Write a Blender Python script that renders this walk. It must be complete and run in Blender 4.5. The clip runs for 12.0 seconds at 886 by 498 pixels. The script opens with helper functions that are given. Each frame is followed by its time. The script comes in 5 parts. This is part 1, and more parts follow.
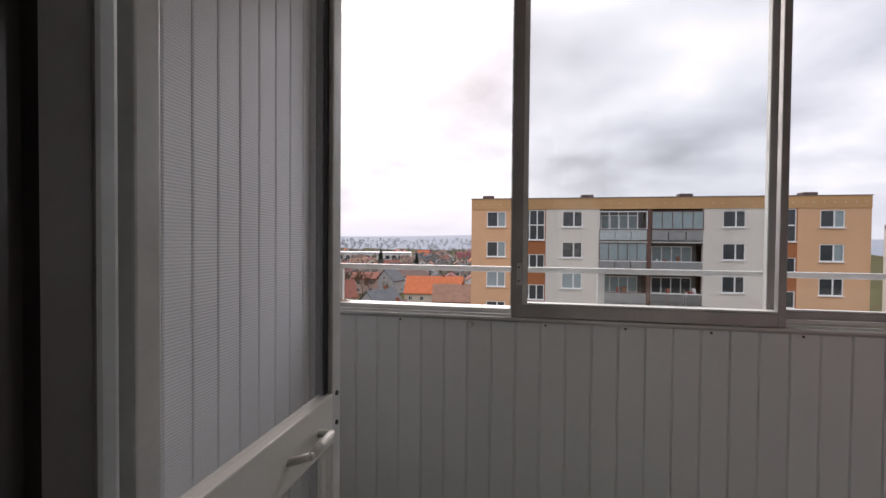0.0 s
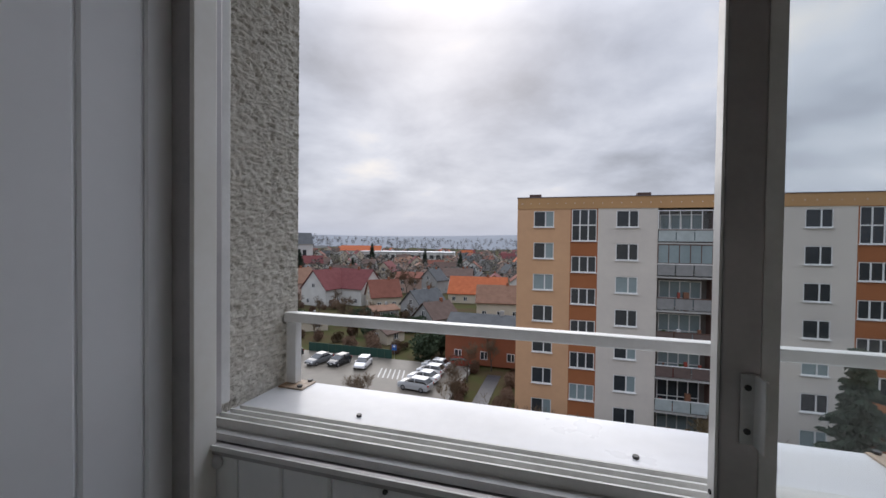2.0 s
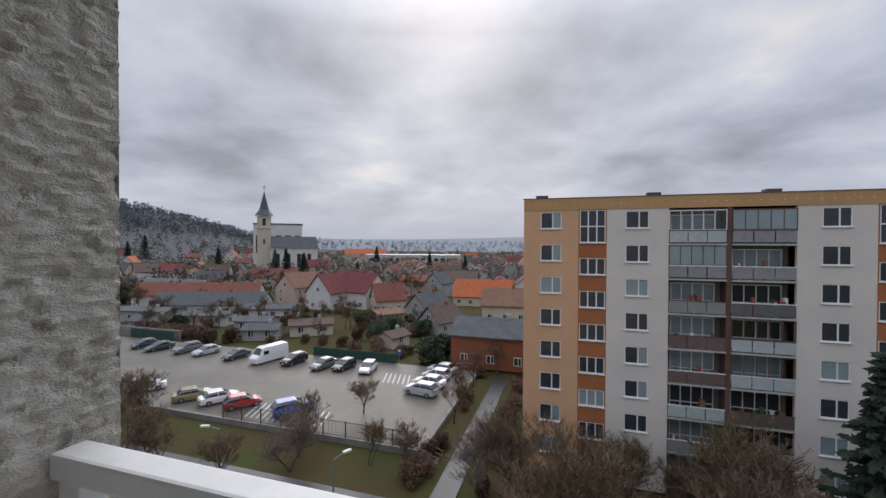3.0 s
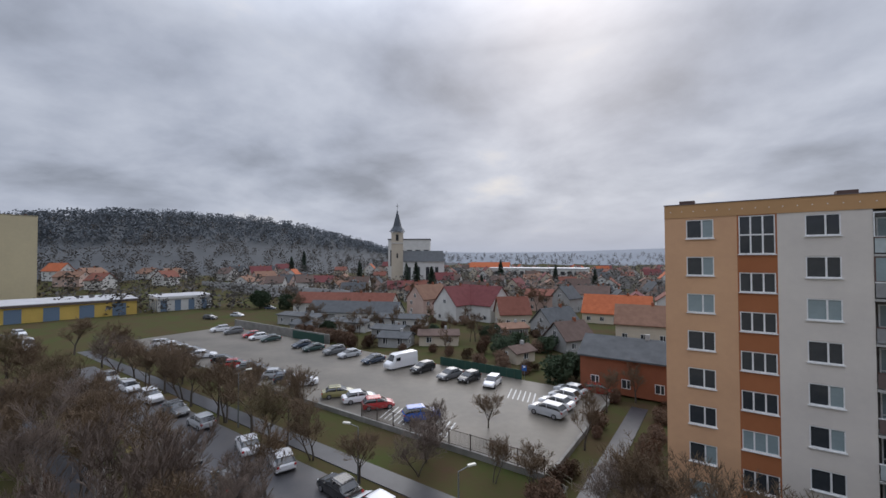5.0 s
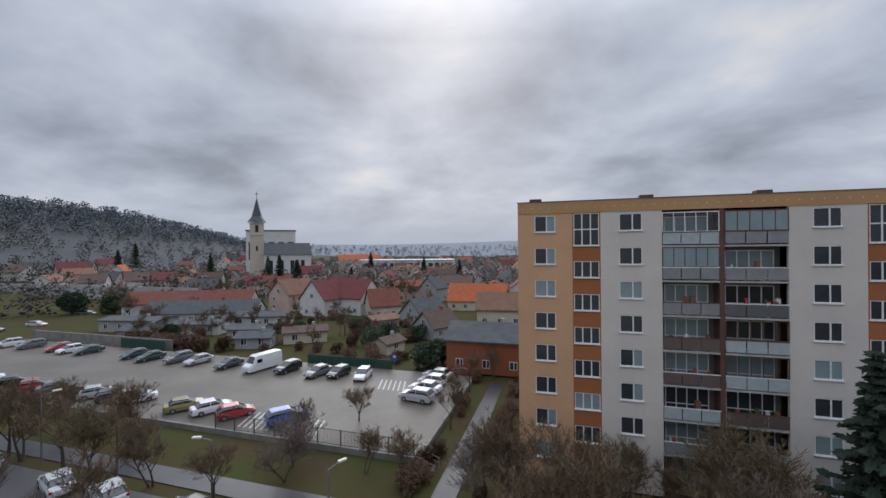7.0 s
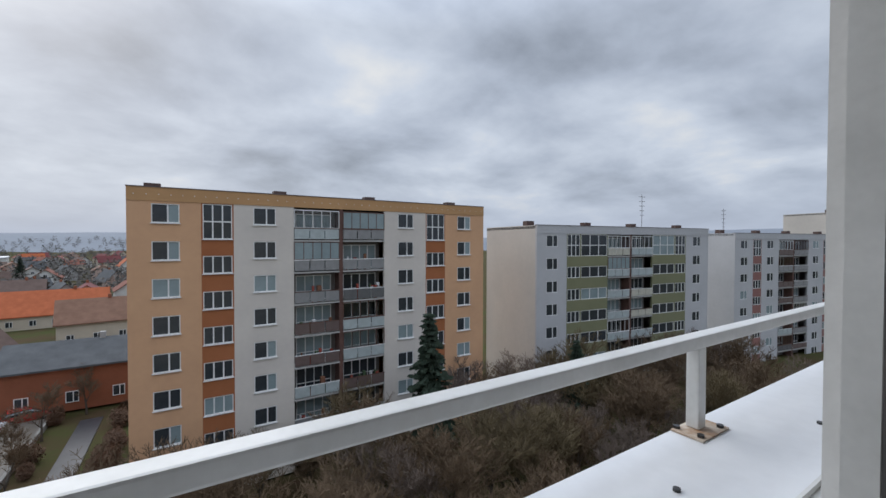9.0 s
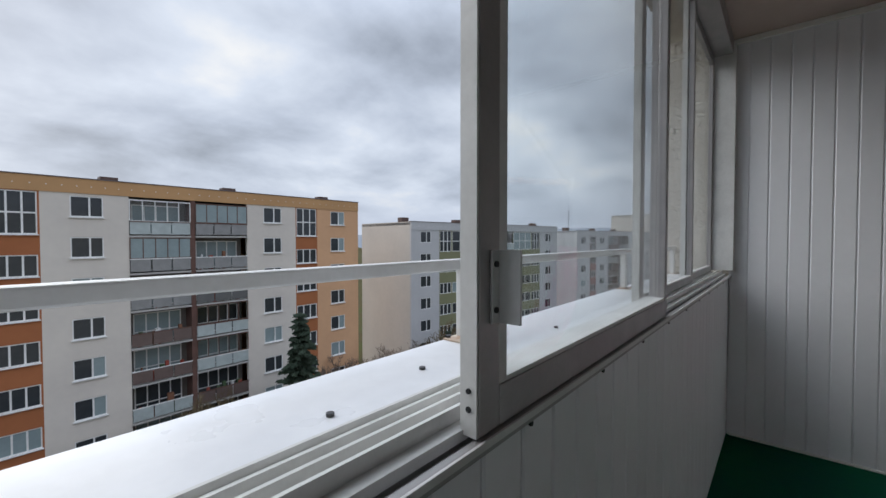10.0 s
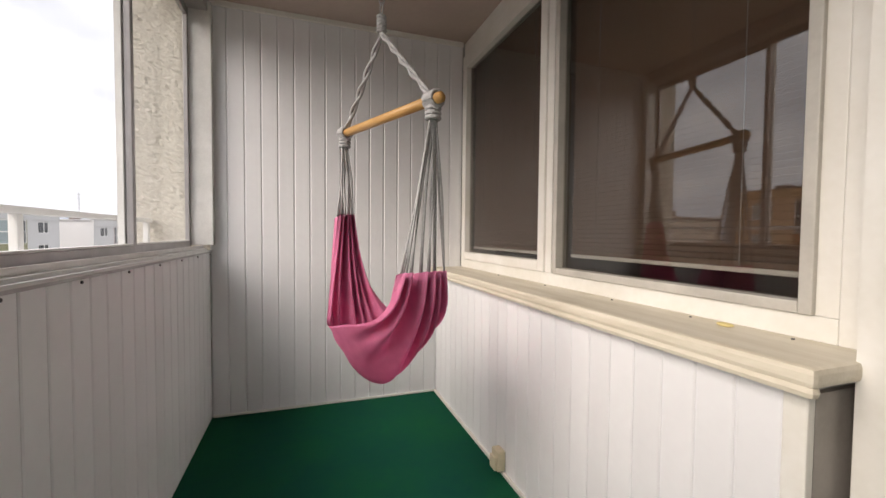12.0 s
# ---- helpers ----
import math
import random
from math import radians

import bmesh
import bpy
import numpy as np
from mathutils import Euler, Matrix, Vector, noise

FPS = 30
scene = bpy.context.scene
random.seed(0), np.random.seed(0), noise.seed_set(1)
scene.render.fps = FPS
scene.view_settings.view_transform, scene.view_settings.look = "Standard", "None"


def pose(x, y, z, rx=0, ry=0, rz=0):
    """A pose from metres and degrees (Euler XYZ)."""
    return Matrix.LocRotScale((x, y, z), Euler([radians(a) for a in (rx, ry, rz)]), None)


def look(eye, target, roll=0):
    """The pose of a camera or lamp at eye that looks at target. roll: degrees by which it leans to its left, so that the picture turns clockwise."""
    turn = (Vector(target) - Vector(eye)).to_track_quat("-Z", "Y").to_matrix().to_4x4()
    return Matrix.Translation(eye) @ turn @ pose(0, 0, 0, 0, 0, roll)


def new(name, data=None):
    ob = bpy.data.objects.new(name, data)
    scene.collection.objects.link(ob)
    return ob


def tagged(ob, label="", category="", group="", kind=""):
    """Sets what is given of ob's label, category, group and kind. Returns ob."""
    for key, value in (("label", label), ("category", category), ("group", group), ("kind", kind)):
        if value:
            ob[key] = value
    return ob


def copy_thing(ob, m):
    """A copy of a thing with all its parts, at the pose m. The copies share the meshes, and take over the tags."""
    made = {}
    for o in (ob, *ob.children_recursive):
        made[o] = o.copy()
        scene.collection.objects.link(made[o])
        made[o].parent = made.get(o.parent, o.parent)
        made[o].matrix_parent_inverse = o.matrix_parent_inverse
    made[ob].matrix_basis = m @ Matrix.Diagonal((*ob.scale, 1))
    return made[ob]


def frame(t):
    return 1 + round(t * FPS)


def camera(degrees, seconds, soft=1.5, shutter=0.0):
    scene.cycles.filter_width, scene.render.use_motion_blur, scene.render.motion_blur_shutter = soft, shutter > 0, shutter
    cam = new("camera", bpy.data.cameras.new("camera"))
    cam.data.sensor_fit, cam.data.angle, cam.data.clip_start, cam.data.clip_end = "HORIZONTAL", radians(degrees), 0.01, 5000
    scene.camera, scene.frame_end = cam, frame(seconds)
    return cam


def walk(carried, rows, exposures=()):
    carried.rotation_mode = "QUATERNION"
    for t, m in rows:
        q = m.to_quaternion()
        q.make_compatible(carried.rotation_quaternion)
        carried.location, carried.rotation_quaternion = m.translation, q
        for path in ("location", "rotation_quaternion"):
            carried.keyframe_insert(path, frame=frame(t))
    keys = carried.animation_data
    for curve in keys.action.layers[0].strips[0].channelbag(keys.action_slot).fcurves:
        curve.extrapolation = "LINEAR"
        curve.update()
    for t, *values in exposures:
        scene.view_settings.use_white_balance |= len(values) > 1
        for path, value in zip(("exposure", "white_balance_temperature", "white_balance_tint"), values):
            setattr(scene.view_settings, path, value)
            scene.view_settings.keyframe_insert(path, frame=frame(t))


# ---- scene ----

# ---- camera and its walk ----
cam = camera(95.5, 12.0)
PATH = [
    (0, (0.702, -1.691, 1.389), (0.343, 0.276, 1.354), 0.5),
    (0.5, (0.68, -1.426, 1.364), (0.285, 0.534, 1.328), 0.2),
    (1, (0.675, -1.137, 1.406), (0.204, 0.807, 1.371), 0.3),
    (1.5, (0.579, -0.861, 1.423), (0.033, 1.062, 1.388), 0.4),
    (2, (0.484, -0.61, 1.469), (-0.087, 1.306, 1.431), 0.7),
    (2.5, (0.273, -0.234, 1.468), (-0.309, 1.679, 1.438), 0.4),
    (4.5, (0.2, 0.335, 1.5), (-0.659, 2.141, 1.536), -0.5),
    (5, (0.2, 0.335, 1.5), (-0.94, 1.978, 1.541), -0.2),
    (5.5, (0.2, 0.343, 1.5), (-1.095, 1.867, 1.529), 0.04),
    (6, (0.2, 0.282, 1.5), (-1.091, 1.809, 1.521), 0.11),
    (6.5, (0.2, 0.24, 1.5), (-0.861, 1.936, 1.512), -0.18),
    (7, (0.2, 0.225, 1.5), (-0.365, 2.143, 1.498), -0.51),
    (7.5, (0.2, 0.2, 1.485), (0.166, 2.2, 1.468), -0.81),
    (9.5, (0.217, -0.194, 1.436), (1.527, 1.316, 1.396), 0.25),
    (10, (0.298, -0.278, 1.318), (1.825, 1.013, 1.27), 0.0),
    (10.5, (0.313, -0.371, 1.245), (2.074, 0.574, 1.187), -0.1),
    (11, (0.385, -0.45, 1.205), (2.334, -0.002, 1.147), 0.2),
    (11.5, (0.531, -0.498, 1.189), (2.525, -0.632, 1.12), 0.3),
    (12, (0.72, -0.571, 1.188), (2.611, -1.217, 1.116), 0.5),
]
EXPOSURES = [(0, 0.9, 6900, 19), (1, 0.7, 6500, 15), (2.5, 0.15, 6350, 13), (7.5, 0.0, 6150, 11), (9.5, 0.3, 6150, 9), (10.5, 0.7, 6350, 11), (11.2, 1.3, 6800, 14), (12, 1.6, 7300, 16)]
walk(cam, [(t, look(eye, target, roll)) for t, eye, target, roll in PATH], EXPOSURES)

# ---- world, sun ----
GROUND = -18.9


def make_world():
    w = bpy.data.worlds.new("overcast_sky")
    scene.world = w
    w.use_nodes = True
    nt = w.node_tree
    N, L = nt.nodes, nt.links
    N.clear()
    out, bg = N.new("ShaderNodeOutputWorld"), N.new("ShaderNodeBackground")
    sky = N.new("ShaderNodeTexSky")
    sky.sky_type, sky.sun_disc = "NISHITA", False
    sky.sun_elevation, sky.sun_rotation = radians(34), radians(-17)
    sky.dust_density = 4
    tc, sep = N.new("ShaderNodeTexCoord"), N.new("ShaderNodeSeparateXYZ")
    L.new(tc.outputs["Generated"], sep.inputs[0])

    def math_node(op, a, b=None, c=None):
        m = N.new("ShaderNodeMath")
        m.operation = op
        for i, v in enumerate((a, b, c)):
            if v is None:
                continue
            if isinstance(v, (int, float)):
                m.inputs[i].default_value = v
            else:
                L.new(v, m.inputs[i])
        return m.outputs[0]
    up = math_node("MAXIMUM", sep.outputs[2], 0.0)
    den = math_node("ADD", up, 0.26)
    comb = N.new("ShaderNodeCombineXYZ")
    L.new(math_node("DIVIDE", sep.outputs[0], den), comb.inputs[0])
    L.new(math_node("DIVIDE", sep.outputs[1], den), comb.inputs[1])

    def noise_node(scale, detail, dist, off):
        mp = N.new("ShaderNodeMapping")
        mp.inputs[1].default_value = off
        L.new(comb.outputs[0], mp.inputs[0])
        n = N.new("ShaderNodeTexNoise")
        n.inputs["Scale"].default_value, n.inputs["Detail"].default_value = scale, detail
        n.inputs["Roughness"].default_value, n.inputs["Distortion"].default_value = 0.53, dist
        L.new(mp.outputs[0], n.inputs[0])
        return n.outputs[0]
    a = noise_node(1.5, 9.0, 0.15, (7.3, 2.9, 0))
    b = noise_node(0.42, 3.0, 0.0, (1.3, 4.4, 0))
    mixed = math_node("ADD", math_node("MULTIPLY", a, 0.68), math_node("MULTIPLY", b, 0.32))
    ramp = N.new("ShaderNodeValToRGB")
    e = ramp.color_ramp.elements
    e[0].position, e[0].color = 0.36, (0.27, 0.295, 0.34, 1)
    e[1].position, e[1].color = 0.66, (0.74, 0.725, 0.70, 1)
    mid = e.new(0.47)
    mid.color = (0.42, 0.455, 0.52, 1)
    mid = e.new(0.57)
    mid.color = (0.56, 0.595, 0.655, 1)
    L.new(mixed, ramp.inputs[0])
    haze = N.new("ShaderNodeMixRGB")
    haze.inputs[2].default_value = (0.46, 0.50, 0.585, 1)
    f = math_node("SUBTRACT", 1.0, math_node("MULTIPLY", up, 7.0))
    L.new(math_node("MAXIMUM", f, 0.0), haze.inputs[0])
    L.new(ramp.outputs[0], haze.inputs[1])
    scl = N.new("ShaderNodeMixRGB")
    scl.blend_type = "MULTIPLY"
    scl.inputs[0].default_value = 1
    scl.inputs[2].default_value = (0.08, 0.08, 0.08, 1)
    L.new(sky.outputs[0], scl.inputs[1])
    mix = N.new("ShaderNodeMixRGB")
    mix.inputs[0].default_value = 0.93
    L.new(scl.outputs[0], mix.inputs[1])
    L.new(haze.outputs[0], mix.inputs[2])
    L.new(mix.outputs[0], bg.inputs[0])
    zen = math_node("MULTIPLY_ADD", math_node("MAXIMUM", math_node("SUBTRACT", up, 0.46), 0.0), 5.0, 0.97)
    L.new(zen, bg.inputs[1])
    L.new(bg.outputs[0], out.inputs[0])


make_world()
sun_data = bpy.data.lights.new("sun", "SUN")
sun_data.energy, sun_data.angle, sun_data.color = 1.5, radians(60), (1.0, 0.96, 0.9)
sun = new("sun", sun_data)
sun.matrix_basis = look((-25, 80, 58), (0, 0, 0))

# ---- materials ----
MATS = {}


def mat(name, c1, c2=None, rough=0.6, scale=8.0, bump=0.0, metal=0.0, detail=5.0, fine=0.0, vary=0.0, stretch=None,
        coat=0.0, spec=0.5, wave=0.0):
    """Two-scale noise between two colours, bump, roughness variation, variation from piece to piece."""
    if name in MATS:
        return MATS[name]
    m = bpy.data.materials.new(name)
    m.use_nodes = True
    nt = m.node_tree
    N, L = nt.nodes, nt.links
    p = N["Principled BSDF"]
    c2 = c2 or tuple(0.8 * v for v in c1)
    tc = N.new("ShaderNodeTexCoord")
    vec = tc.outputs["Object"]
    if stretch:
        mp = N.new("ShaderNodeMapping")
        mp.inputs[3].default_value = stretch
        L.new(vec, mp.inputs[0])
        vec = mp.outputs[0]
    n1, n2 = N.new("ShaderNodeTexNoise"), N.new("ShaderNodeTexNoise")
    n1.inputs["Scale"].default_value, n1.inputs["Detail"].default_value = scale, detail
    n2.inputs["Scale"].default_value, n2.inputs["Detail"].default_value = scale * 9, 3
    L.new(vec, n1.inputs[0]), L.new(vec, n2.inputs[0])
    add = N.new("ShaderNodeMath")
    add.operation = "MULTIPLY_ADD"
    add.inputs[1].default_value = 0.35
    L.new(n2.outputs[0], add.inputs[0]), L.new(n1.outputs[0], add.inputs[2])
    ramp = N.new("ShaderNodeValToRGB")
    e = ramp.color_ramp.elements
    e[0].position, e[0].color = 0.45, (*c1, 1)
    e[1].position, e[1].color = 0.90, (*c2, 1)
    L.new(add.outputs[0], ramp.inputs[0])
    col = ramp.outputs[0]
    if vary:
        oi, hsv, mr = N.new("ShaderNodeObjectInfo"), N.new("ShaderNodeHueSaturation"), N.new("ShaderNodeMapRange")
        mr.inputs[3].default_value, mr.inputs[4].default_value = 1 - vary, 1 + vary
        L.new(oi.outputs["Random"], mr.inputs[0]), L.new(mr.outputs[0], hsv.inputs["Value"])
        L.new(col, hsv.inputs["Color"])
        col = hsv.outputs[0]
    L.new(col, p.inputs["Base Color"])
    rr = N.new("ShaderNodeMapRange")
    rr.inputs[3].default_value, rr.inputs[4].default_value = max(rough - 0.1, 0.02), min(rough + 0.1, 1)
    L.new(n1.outputs[0], rr.inputs[0]), L.new(rr.outputs[0], p.inputs["Roughness"])
    p.inputs["Metallic"].default_value = metal
    p.inputs["Coat Weight"].default_value = coat
    p.inputs["Specular IOR Level"].default_value = spec
    if bump:
        bp = N.new("ShaderNodeBump")
        bp.inputs["Strength"].default_value, bp.inputs["Distance"].default_value = bump, fine or 0.01
        L.new(add.outputs[0], bp.inputs["Height"]), L.new(bp.outputs[0], p.inputs["Normal"])
    MATS[name] = m
    return m


def glass_mat(name, tint=(0.975, 0.985, 0.985), clear=1.0, rough=0.02, mirror=0.025):
    """A thin pane: light passes straight, with a share of mirror reflection."""
    if name in MATS:
        return MATS[name]
    m = bpy.data.materials.new(name)
    m.use_nodes = True
    N, L = m.node_tree.nodes, m.node_tree.links
    N.clear()
    out, mix = N.new("ShaderNodeOutputMaterial"), N.new("ShaderNodeMixShader")
    tr, gl, fw = N.new("ShaderNodeBsdfTransparent"), N.new("ShaderNodeBsdfGlossy"), N.new("ShaderNodeLayerWeight")
    pw, fr = N.new("ShaderNodeMath"), N.new("ShaderNodeMath")
    pw.operation, fr.operation = "POWER", "MULTIPLY_ADD"
    pw.inputs[1].default_value, fr.inputs[1].default_value, fr.inputs[2].default_value = 5.0, 0.6, mirror
    L.new(fw.outputs["Facing"], pw.inputs[0]), L.new(pw.outputs[0], fr.inputs[0])
    tr.inputs[0].default_value = (*[v * clear for v in tint], 1)
    gl.inputs["Roughness"].default_value = rough
    L.new(fr.outputs[0], mix.inputs[0]), L.new(tr.outputs[0], mix.inputs[1]), L.new(gl.outputs[0], mix.inputs[2])
    L.new(mix.outputs[0], out.inputs[0])
    MATS[name] = m
    return m


def screen_mat():
    """Fine grey insect mesh: half open."""
    m = bpy.data.materials.new("insect_mesh")
    m.use_nodes = True
    N, L = m.node_tree.nodes, m.node_tree.links
    N.clear()
    out, mix = N.new("ShaderNodeOutputMaterial"), N.new("ShaderNodeMixShader")
    tr, df = N.new("ShaderNodeBsdfTransparent"), N.new("ShaderNodeBsdfDiffuse")
    df.inputs[0].default_value = (0.80, 0.81, 0.84, 1)
    tc, wv, wh = N.new("ShaderNodeTexCoord"), N.new("ShaderNodeTexWave"), N.new("ShaderNodeMath")
    wv.bands_direction = "Z"
    wv.inputs["Scale"].default_value = 80
    L.new(tc.outputs["Object"], wv.inputs[0])
    wh.operation = "MULTIPLY_ADD"
    wh.inputs[1].default_value, wh.inputs[2].default_value = 0.10, 0.08
    L.new(wv.outputs[1], wh.inputs[0]), L.new(wh.outputs[0], mix.inputs[0])
    L.new(tr.outputs[0], mix.inputs[1]), L.new(df.outputs[0], mix.inputs[2]), L.new(mix.outputs[0], out.inputs[0])
    return m


PVC = mat("white_pvc_cladding", (0.84, 0.845, 0.86), (0.79, 0.795, 0.81), 0.38, 3.0, 0.05, vary=0.03)
PVCW = mat("white_pvc_frame", (0.82, 0.81, 0.77), (0.74, 0.72, 0.66), 0.35, 5.0, 0.03)
CREAM = mat("cream_painted_sill", (0.74, 0.69, 0.58), (0.60, 0.54, 0.42), 0.5, 6.0, 0.15, stretch=(0.4, 3, 3))
ALU = mat("grey_aluminium", (0.42, 0.40, 0.40), (0.34, 0.33, 0.33), 0.38, 12.0, 0.04, metal=0.35)
ALUW = mat("white_coated_aluminium", (0.72, 0.72, 0.70), (0.60, 0.60, 0.58), 0.35, 12.0, 0.04)
SILL = mat("white_sheet_sill", (0.80, 0.81, 0.83), (0.68, 0.69, 0.71), 0.3, 3.0, 0.08)
RAILW = mat("white_enamelled_steel", (0.78, 0.78, 0.77), (0.64, 0.64, 0.62), 0.35, 9.0, 0.06)
RUST = mat("rusty_plate", (0.62, 0.58, 0.50), (0.30, 0.14, 0.05), 0.7, 14.0, 0.3)
STUCCO = mat("rough_stucco", (0.76, 0.73, 0.65), (0.56, 0.52, 0.45), 0.95, 42.0, 1.0, fine=0.014, stretch=(1, 1, 1.8))
CEIL = mat("beige_ceiling_paint", (0.52, 0.42, 0.37), (0.46, 0.37, 0.32), 0.85, 3.0, 0.1)
GREEN = mat("green_felt_carpet", (0.004, 0.085, 0.035), (0.004, 0.062, 0.045), 0.95, 2.0, 0.5, fine=0.004, spec=0.08)
DARK = mat("dark_rubber", (0.02, 0.02, 0.022), None, 0.7)
SCREW = mat("dark_screw", (0.08, 0.08, 0.08), None, 0.4, metal=0.8)
CAP = mat("light_plastic_cap", (0.78, 0.78, 0.78), None, 0.4)
ROPE = mat("grey_cotton_rope", (0.50, 0.50, 0.50), (0.34, 0.34, 0.35), 0.95, 120.0, 0.6, fine=0.003)
WOODB = mat("beech_wood", (0.62, 0.36, 0.13), (0.52, 0.28, 0.09), 0.45, 8.0, 0.1, stretch=(1, 1, 8))
PINK = mat("pink_cotton_cloth", (0.88, 0.31, 0.52), (0.80, 0.25, 0.45), 0.9, 25.0, 0.25, fine=0.004)
WINGL = glass_mat("clear_window_glass")
ROOMGL = glass_mat("room_window_glass", (0.80, 0.79, 0.77), 0.9, mirror=0.09)
BLIND = mat("brown_blind_slat", (0.25, 0.155, 0.105), None, 0.5, 6)
# room walls get a dark brown, so the room's dimness sits in the colour
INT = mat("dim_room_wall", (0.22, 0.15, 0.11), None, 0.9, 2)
MESHM = screen_mat()

# ---- building helpers ----


def box_bm(bm, x0, x1, y0, y1, z0, z1, bevel=0.0):
    r = bmesh.ops.create_cube(bm, size=1.0)
    bmesh.ops.transform(bm, verts=r["verts"], matrix=Matrix.Translation(((x0 + x1) / 2, (y0 + y1) / 2, (z0 + z1) / 2))
                        @ Matrix.Diagonal((abs(x1 - x0), abs(y1 - y0), abs(z1 - z0), 1)))
    if bevel:
        es = {e for v in r["verts"] for e in v.link_edges}
        bmesh.ops.bevel(bm, geom=list(es), offset=bevel, segments=2, affect="EDGES", profile=0.6)


def cyl_bm(bm, p, q, r0, r1=None, n=10):
    p, q = Vector(p), Vector(q)
    d = q - p
    m = Matrix.Translation((p + q) / 2) @ d.to_track_quat("Z", "Y").to_matrix().to_4x4()
    bmesh.ops.create_cone(bm, cap_ends=True, segments=n, radius1=r0, radius2=r0 if r1 is None else r1, depth=d.length, matrix=m)


def mesh_of(name, bm, material, smooth=False):
    me = bpy.data.meshes.new(name)
    bm.to_mesh(me)
    bm.free()
    for m in material if isinstance(material, (list, tuple)) else [material]:
        me.materials.append(m)
    if smooth:
        for f in me.polygons:
            f.use_smooth = True
    return me


def part(name, bm, material, parent=None, label="", smooth=False):
    ob = new(name, mesh_of(name, bm, material, smooth))
    if parent:
        ob.parent = parent
    if label:
        ob["label"] = label
    return ob


def piece(name, me, parent, loc=(0, 0, 0), rot=(0, 0, 0)):
    ob = new(name, me)
    ob.parent = parent
    ob.location, ob.rotation_euler = loc, rot
    return ob


def boxes(name, material, parent, *bs, bevel=0.0, label=""):
    bm = bmesh.new()
    for b in bs:
        box_bm(bm, *b, bevel=bevel)
    return part(name, bm, material, parent, label)


def empty(name, label, category, group="", kind="", loc=(0, 0, 0), rz=0.0):
    ob = new(name)
    ob.empty_display_size = 0.2
    ob.location, ob.rotation_euler = loc, (0, 0, rz)
    return tagged(ob, label, category, group, kind)


def structure(name, material, *bs, bevel=0.0, label="", category="wall"):
    return tagged(boxes(name, material, None, *bs, bevel=bevel), label, category, "", "structure")

# ---- the glazed balcony ----
XL, XR, YB, HC = -0.20, 3.60, -1.50, 2.63
YW, YD = -1.70, -1.40          # window plane, door plane
PAR = 1.075                    # top of the parapet

structure("floor", GREEN, (XL - 0.1, XR + 0.1, YW - 0.1, 0.05, -0.12, 0.0), label="dark green felt carpet on the balcony floor", category="floor")
structure("ceiling", CEIL, (XL - 0.1, XR + 0.1, YW - 0.4, 0.12, HC, HC + 0.2), label="dull beige painted concrete ceiling", category="ceiling")
wall_front = structure("wall_front", mat("parapet_core", (0.5, 0.5, 0.5)), (XL - 0.1, XR + 0.1, 0.012, 0.34, -0.6, PAR - 0.018),
                       label="parapet wall clad with white plastic boards")
wall_right = structure("wall_right", mat("parapet_core", (0.5, 0.5, 0.5)), (XR + 0.012, XR + 0.25, YW - 0.3, -0.0, -0.3, HC + 0.1),
                       label="end wall clad with white plastic boards")
wall_left = structure("wall_left", mat("parapet_core", (0.5, 0.5, 0.5)), (XL - 0.3, XL - 0.012, YW - 0.3, 0.0, -0.3, HC + 0.1),
                      label="end wall clad with white plastic boards")
wall_low = structure("wall_low", mat("parapet_core", (0.5, 0.5, 0.5)), (1.235, XR, YW - 0.1, YB - 0.012, 0, 0.89),
                     label="low wall under the window clad with boards")


def board_mesh(h, w=0.1):
    """A hollow-core lining board: face with rounded edges, a recessed tongue on one side. Face towards -y."""
    prof = ((-w / 2 + 0.005, 0.006), (-w / 2 + 0.005, 0.003), (-w / 2 + 0.009, 0.0), (w / 2 - 0.004, 0.0), (w / 2, 0.003), (w / 2, 0.011), (-w / 2, 0.011), (-w / 2, 0.006))
    n = len(prof)
    vs = [(x, y, z) for z in (0, h) for x, y in prof]
    fs = [(i, (i + 1) % n, n + (i + 1) % n, n + i) for i in range(n)] + [tuple(range(n - 1, -1, -1)), tuple(range(n, 2 * n))]
    me = bpy.data.meshes.new("board")
    me.from_pydata(vs, [], fs)
    me.materials.append(PVC)
    return me


def clad(parent, h, start, end, at, axis, turn, z=0.0):
    me = board_mesh(h)
    k = int((end - start) / 0.1 + 0.001)
    for i in range(k):
        c = start + 0.1 * i + 0.05
        piece("board", me, parent, (c, at, z) if axis == "x" else (at, c, z), (0, 0, turn))
    rest = end - start - 0.1 * k
    if rest > 0.012:
        me = board_mesh(h, rest)
        c = end - rest / 2
        piece("board", me, parent, (c, at, z) if axis == "x" else (at, c, z), (0, 0, turn))


clad(wall_front, PAR - 0.005, XL, XR, 0.0, "x", 0.0)
clad(wall_right, HC - 0.001, YW, 0.0, XR, "y", radians(-90))
clad(wall_left, HC - 0.001, YW, 0.0, XL, "y", radians(90))
clad(wall_low, 0.884, 1.265, XR, YB, "x", radians(180))

